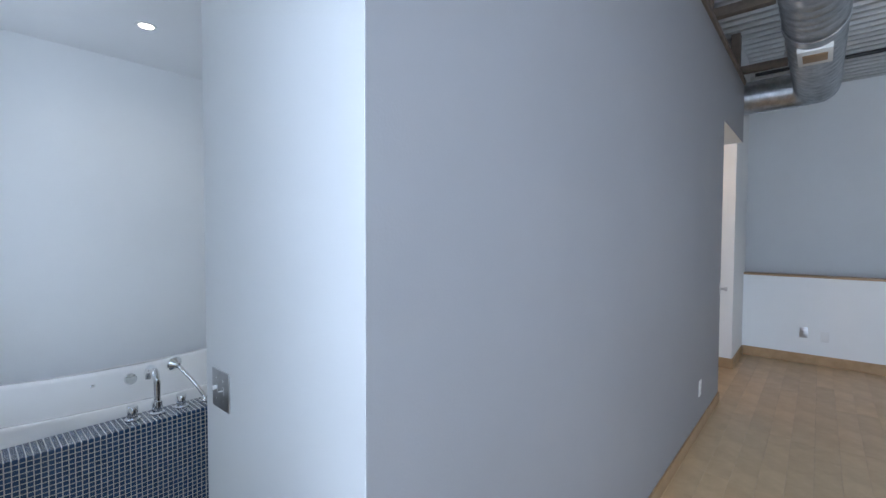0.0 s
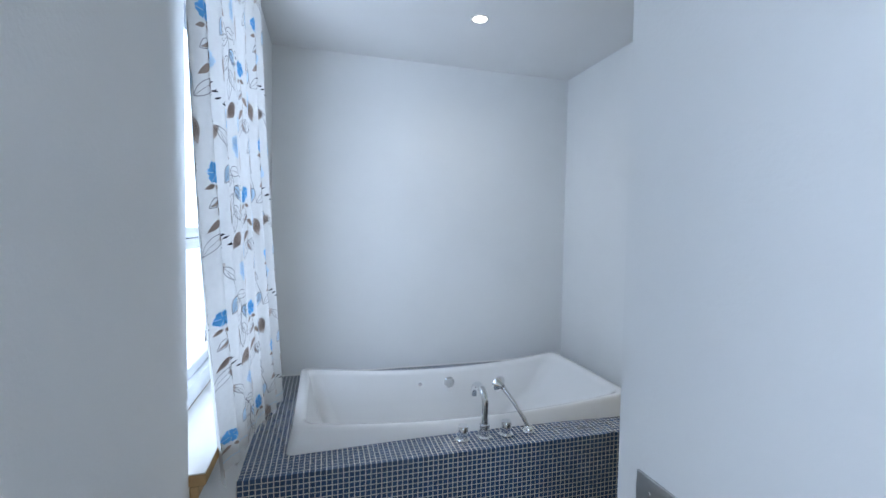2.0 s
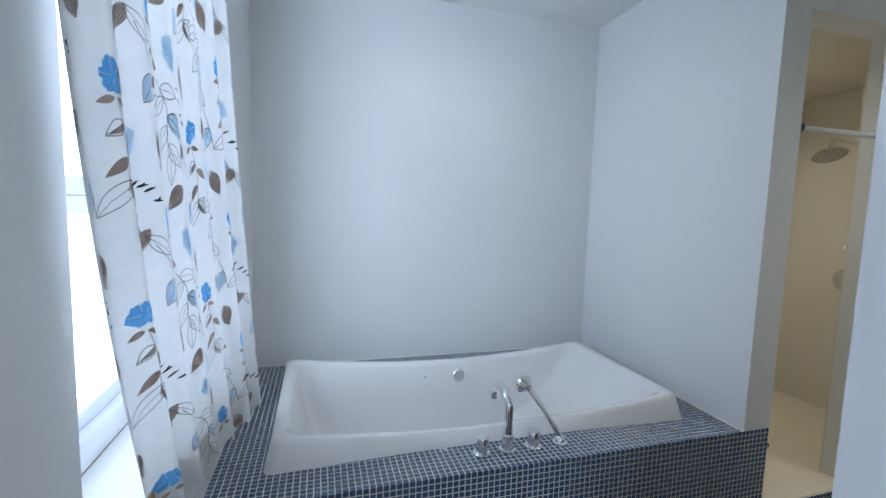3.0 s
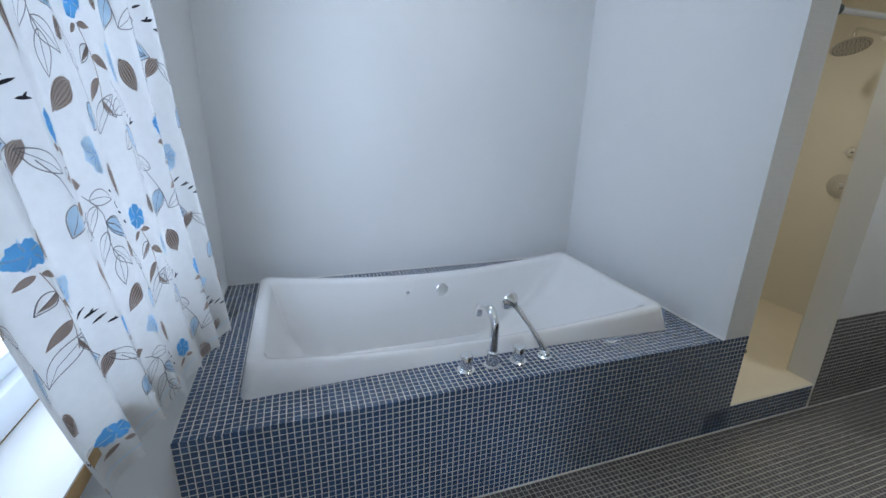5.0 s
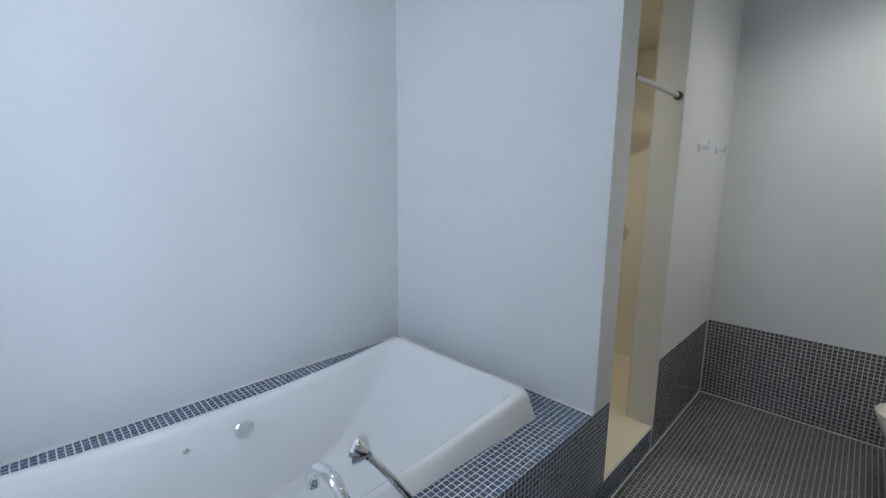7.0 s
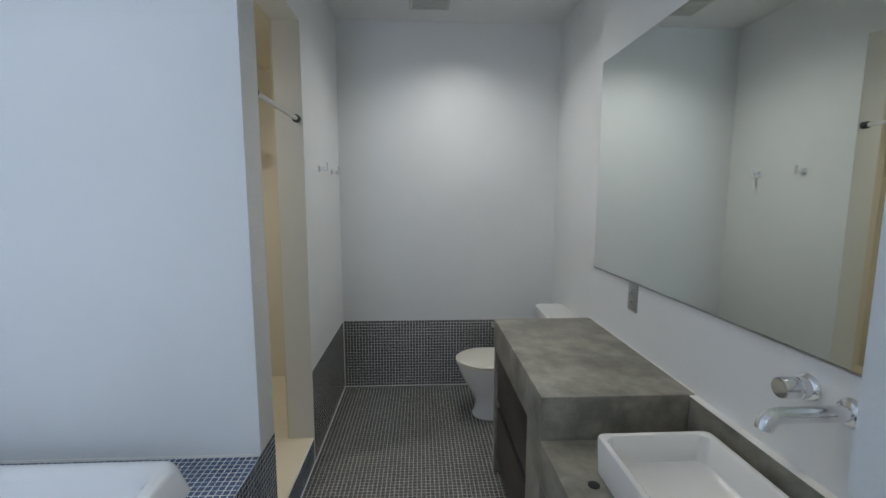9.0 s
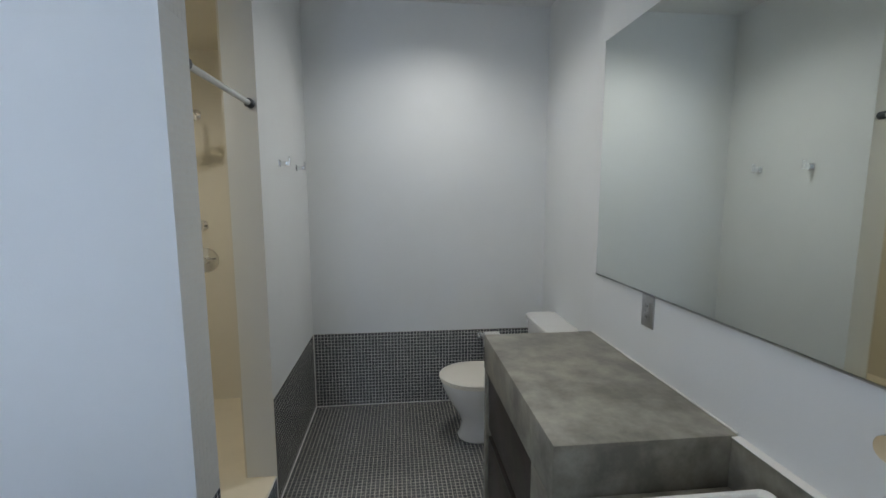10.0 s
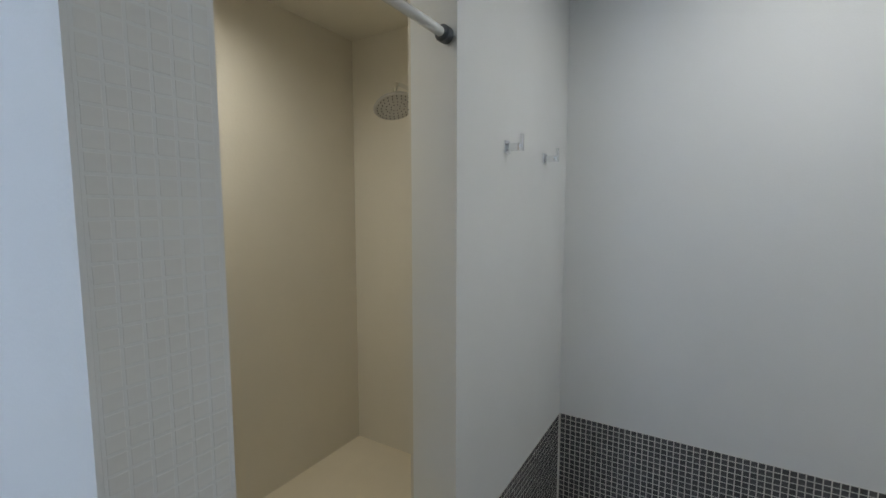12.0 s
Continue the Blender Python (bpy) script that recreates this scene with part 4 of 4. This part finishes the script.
for yj in (5.35, 6.85):
    jo = thing("duct_bracket", "weathered brown steel bracket on the wall", "bracket", (-2.1, yj, 3.1), "duct brackets")
    put("post", box(XBED - 0.10, XBED - 0.02, yj - 0.05, yj + 0.05, HP + 0.051, 3.545, 0.004), BEAM, jo)
    put("arm", box(XBED - 0.02, -1.90, yj - 0.035, yj + 0.035, 3.13, 3.20, 0.004), BEAM, jo)
    put("hanger", tube([(-1.92, yj, 3.20), (-1.92, yj, 3.545)], 0.008, 8), STEEL, jo)

DX, DZ, DR = -1.68, 2.95, 0.175
duct = thing("spiral_duct", "galvanised spiral air duct hung under the roof", "duct", (DX, 4.5, DZ))
yy = 1.6
prof = []
while yy < 7.0:
    prof += [(DR, yy), (DR, yy + 0.090), (DR + 0.004, yy + 0.096), (DR + 0.004, yy + 0.104)]
    yy += 0.11
put("main_run", lathe(prof, aim((DX, 0, DZ), (0, 1, 0)), 32), GALV, duct)
for yb in (4.6, 5.30):
    put("joint_band", lathe([(DR + 0.004, 0), (DR + 0.010, 0.004), (DR + 0.010, 0.075), (DR + 0.004, 0.079)], aim((DX, yb, DZ), (0, 1, 0)), 32, False, False), GALV, duct)
el = [(DX, 6.95 + 0.16 * math.sin(radians(a)), DZ) if a < 1 else (DX - 0.18 * (1 - math.cos(radians(a))), 6.98 + 0.18 * math.sin(radians(a)), DZ) for a in range(0, 91, 15)] + [(-2.00, 7.16, DZ), (-2.312, 7.16, DZ)]
put("elbow", tube(el, DR - 0.004, 24), GALV, duct)
put("register", box(DX - 0.10, DX + 0.10, 5.45, 5.78, DZ - DR - 0.014, DZ - DR + 0.03, 0.006), SILLPAINT, duct, "cream air register")
put("register_slot", box(DX - 0.07, DX + 0.07, 5.53, 5.70, DZ - DR - 0.019, DZ - DR - 0.013, 0.002), OAK, duct, "brown louvre slot")
cab = thing("roof_conduit", "thin black conduit crossing under the roof deck", "conduit", (0, 8.2, 3.5))
put("pipe", tube([(-2.29, 8.2, 3.50), (2.49, 8.2, 3.50)], 0.022, 10), BLACK, cab)
lev = thing("door_latch", "small steel latch on the partition's end", "latch", (XBED + 0.003, 5.795, 1.0))
part("plate", box(0.0005, 0.006, -0.02, 0.02, -0.05, 0.05, 0.002), STEEL, lev)
part("knob", lathe([(0.012, 0.005), (0.010, 0.03), (0.020, 0.04), (0.018, 0.055)], aim((0, 0, 0), (1, 0, 0)), 20), STEEL, lev)

# ---- outside ----
structure("ground", box(-60, 60, -60, 0.80, -3.6, -3.5), ASPHALT, "grey asphalt ground outside", "ground")
fac = thing("opposite_building", "pale brick building across the street in sunlight", "building", (-3, -9, -3.5))
put("wall", box(-22, 16, -9.4, -9.0, -3.5, 7.5), PALEBRICK, fac, "", False)
put("roof_edge", box(-22.2, 16.2, -9.5, -8.85, 7.5, 7.8, 0.03), SILLPAINT, fac)
for kx in range(-6, 6):
    for kz in (-1.8, 1.2, 4.2):
        wv = put("window", box(kx * 2.6 - 0.6, kx * 2.6 + 0.6, -9.02, -8.96, kz, kz + 1.6), FRAMEPAINT, fac)
        pb = box(kx * 2.6 - 0.5, kx * 2.6 + 0.5, -8.965, -8.95, kz + 0.1, kz + 1.5)
        bmesh.ops.translate(pb, verts=pb.verts[:], vec=-fac.location)
        part("pane", pb, GLASSEDGE, wv)

# ---- floors and tile fields ----
PITCH, TS, TH = 0.02250, 0.0188, 0.0008


def tile_mesh(name, w, d, h, bev):
    a, c = w / 2, d / 2
    vs = [(-a, -c, 0), (a, -c, 0), (a, c, 0), (-a, c, 0), (-a, -c, h - bev), (a, -c, h - bev), (a, c, h - bev), (-a, c, h - bev),
          (-a + bev, -c + bev, h), (a - bev, -c + bev, h), (a - bev, c - bev, h), (-a + bev, c - bev, h)]
    fs = [(i, (i + 1) % 4, 4 + (i + 1) % 4, 4 + i) for i in range(4)] + [(4 + i, 4 + (i + 1) % 4, 8 + (i + 1) % 4, 8 + i) for i in range(4)] + [(8, 9, 10, 11)]
    return vs, fs


TV, TF = tile_mesh("tile", TS, TS, TH, 0.0004)
tile_data = bpy.data.meshes.new("tile")
tile_data.from_pydata(TV, [], TF)
tile_data.materials.append(TILE)
dark_data = tile_data.copy()
dark_data.materials[0] = DARKTILE
tile_rnd = random.Random(5)


def tile_field(parent, origin, u, v, nu, nv, near, skip=None, data=None, surface=None):
    """Mosaic on a plane. near(point): how soon a tile is passed; the first ones are parts, the rest is one mesh."""
    o, u, v = Vector(origin), Vector(u).normalized(), Vector(v).normalized()
    n = u.cross(v)
    cells = []
    for i in range(nu):
        for k in range(nv):
            c = o + u * PITCH * (i + 0.5) + v * PITCH * (k + 0.5)
            if skip and skip(c):
                continue
            cells.append((near(c), i, k, c))
    cells.sort(key=lambda q: q[:3])
    base = Matrix((u, v, n)).transposed()
    inv = parent.location
    for _, i, k, c in cells[:290]:
        ob = bpy.data.objects.new("tile", data or tile_data)
        scene.collection.objects.link(ob)
        ob.parent = parent
        rot = base.to_4x4() @ Euler((tile_rnd.gauss(0, 0.006), tile_rnd.gauss(0, 0.006), tile_rnd.gauss(0, 0.01))).to_matrix().to_4x4()
        ob.matrix_basis = Matrix.Translation(c - inv + n * 0.0001) @ rot
    rest = cells[290:]
    if not rest:
        return
    tv = np.array(TV)
    m = np.array(base)
    cs = np.array([tuple(c - inv + n * 0.0001) for _, _, _, c in rest])
    rs = np.random.RandomState(7)
    tl = rs.normal(0, 0.006, (len(rest), 2))
    loc = np.repeat(tv[None], len(rest), 0)
    loc[:, 4:, 2] += loc[:, 4:, 0] * tl[:, :1] + loc[:, 4:, 1] * tl[:, 1:]
    loc[:, :, :2] += rs.normal(0, 0.0003, (len(rest), 1, 2))
    pts = (loc @ m.T + cs[:, None]).reshape(-1, 3)
    f = (np.array(TF)[None] + 12 * np.arange(len(rest))[:, None, None]).reshape(-1, 4)
    me = bpy.data.meshes.new("mosaic")
    me.from_pydata(pts.tolist(), [], f.tolist())
    me.materials.append(surface or TILE)
    ob = new("mosaic", me)
    ob.parent = parent
    tagged(ob, "small dark square mosaic tiles", kind="stuff")


# deck front and top
tile_field(deck, (XF, YW + 0.001, 0.003), (0, 1, 0), (0, 0, 1), 96, 23, lambda c: (c.y - 1.9) ** 2 + (c.z - 0.53) ** 2)
tile_field(deck, (XF - 0.002 - 54 * PITCH, YW + 0.002, DECK), (1, 0, 0), (0, 1, 0), 54, 95, lambda c: (c.y - 2.0) ** 2 * 0.3 + (c.x - XF) ** 2,
           lambda c: TX0 + 0.014 < c.x < TX1 - 0.030 * (1 - ((c.y - 2.1205) / 0.9075) ** 2) - 0.014 and TY0 + 0.012 < c.y < TY1 - 0.012)
# pier front and threshold
curb = thing("wall_shower_base", "dark mosaic base below the shower opening", "wall", (XF, 3.5, 0), kind="structure")
put("grout_bed", box(XF - 0.006, XF, YE + 0.0005, YP1, 0, CURB - 0.003), GROUT, curb, "", False)
put("grout_bed", box(XF - 0.0001, XF + 0.0005, YE + 0.0005, YP0 - 0.001, CURB - 0.003, DECK), GROUT, curb, "", False)
tile_field(curb, (XF + 0.0001, YW + 0.001 + 96 * PITCH, 0.003), (0, 1, 0), (0, 0, 1), 32, 23, lambda c: c.z + 0.01 * c.y, lambda c: c.y > YP0 - 0.008 and c.z > CURB - 0.008)
# wainscots
wa = thing("wainscot_shower_wall", "dark mosaic wainscot beside the shower", "wainscot", (XF, 4.4, 0), kind="structure")
put("grout_bed", box(XF + 0.0003, XF + 0.0018, YP1 + 0.001, YBACK - 0.002, 0, WAINS), GROUT, wa, "", False)
tile_field(wa, (XF + 0.0018, YP1 + 0.001, 0.002), (0, 1, 0), (0, 0, 1), 41, 23, lambda c: c.y + 0.3 * c.z, None, dark_data, DARKTILE)
wb = thing("wainscot_back_wall", "dark mosaic wainscot behind the toilet", "wainscot", (-3.3, YBACK, 0), kind="structure")
put("grout_bed", box(XF + 0.002, XT, YBACK - 0.0018, YBACK - 0.0003, 0, WAINS), GROUT, wb, "", False)
tile_field(wb, (XF + 0.006, YBACK - 0.0018, 0.002), (1, 0, 0), (0, 0, 1), 70, 23, lambda c: -c.z + 0.3 * abs(c.x + 3.5), None, dark_data, DARKTILE)
# faint pale tiles up the pier beside the shower opening
pale_data = bpy.data.meshes.new("pale_tile")
pale_data.from_pydata([(x, y, z * 0.45) for x, y, z in TV], [], TF)
pale_data.materials.append(PALETILE)
pt = thing("wall_pier_tiles", "pale glazed mosaic up the shower pier", "wall", (XF, 3.27, 1), kind="structure")
put("grout_bed", box(XF + 0.0001, XF + 0.0004, YE + 0.006, YP0 - 0.001, DECK + 0.006, 2.31), PAINT, pt, "", False)
tile_field(pt, (XF + 0.0002, YE + 0.008, DECK + 0.008), (0, 1, 0), (0, 0, 1), 6, 79, lambda c: abs(c.z - 1.4), None, pale_data, PALETILE)
# bathroom floor
fl = thing("floor_bathroom", "bathroom floor of small dark mosaic tiles with pale grout", "floor", (-3.4, 3, 0), kind="structure")
put("grout_bed", box(XF, XT, YW, YBACK, -0.019, -0.0026), FLOORGROUT, fl, "", False)
tile_field(fl, (XF + 0.004, YW + 0.004, -0.0026), (1, 0, 0), (0, 1, 0), 70, 170, lambda c: (c.x + 3.6) ** 2 + (c.y - 3.3) ** 2 * 0.5, None, dark_data, DARKTILE)
# pale sealant along the foot of the walls
for a in ((XF + 0.0005, XF + 0.006, YW, YP1, 0, 0.006), (XF + 0.004, XF + 0.010, YP1, YBACK - 0.01, 0, 0.006), (XF + 0.010, XT, YBACK - 0.010, YBACK - 0.004, 0, 0.006),
          (XB, XB + 0.005, YW, YE, DECK, DECK + 0.006), (XB + 0.005, XF - 0.004, YE - 0.005, YE, DECK, DECK + 0.006), (XM - 0.006, XM - 0.0002, VM + 0.002, VF - 0.015, 0.832, 0.836), (XM - 0.027, XM - 0.0003, YJ1 + 0.004, VM - 0.004, 0.828, 0.831)):
    structure("trim_sealant", box(*a, 0.0015), SILLPAINT, "thin bead of pale sealant", "trim")

# plank floor of the bedroom
wood = thing("floor_bedroom", "light oak plank floor", "floor", (0, 4, 0), kind="structure")
put("underlay", box(XT, 2.5, YW, 9.45, -0.019, -0.016), BEAM, wood, "", False)
put("underlay", box(-4.45, XT, YBACK + 0.15, 9.45, -0.019, -0.016), BEAM, wood, "", False)
pr = random.Random(4)
plank_sets = {}
xx, pw = XT, 0.127
far = bmesh.new()
count = 0
while xx < 2.49:
    yy = YW + pr.uniform(-1.2, 0)
    w = min(pw, 2.5 - xx)
    while yy < 9.45:
        ln = pr.choice((0.9, 1.2, 1.5, 1.8))
        a, c = max(yy, YW), min(yy + ln, 9.45)
        if c - a > 0.02:
            if xx < -0.6 and count < 280:
                key = (round(w, 3), round(c - a, 3))
                if key not in plank_sets:
                    bmn = box(-w / 2 + 0.0003, w / 2 - 0.0003, -(c - a) / 2 + 0.0003, (c - a) / 2 - 0.0003, -0.016, 0, 0.0006, 1)
                    me = bpy.data.meshes.new("plank")
                    bmn.to_mesh(me)
                    bmn.free()
                    me.materials.append(PLANK)
                    plank_sets[key] = me
                ob = bpy.data.objects.new("plank", plank_sets[key])
                scene.collection.objects.link(ob)
                ob.parent = wood
                ob.location = (xx + w / 2, (a + c) / 2 - 4, 0)
                count += 1
            else:
                box(xx + 0.0003, xx + w - 0.0003, a + 0.0003, c - 0.0003, -0.016, 0, bm=far)
        yy += ln
    xx += pw
put("far_planks", far, PLANK, wood, "light oak planks", False)["kind"] = "stuff"
hall = box(-4.45, XT - 0.001, YBACK + 0.151, 9.449, -0.016, 0)
put("hall_boards", hall, PLANK, wood, "light oak hall floor", False)
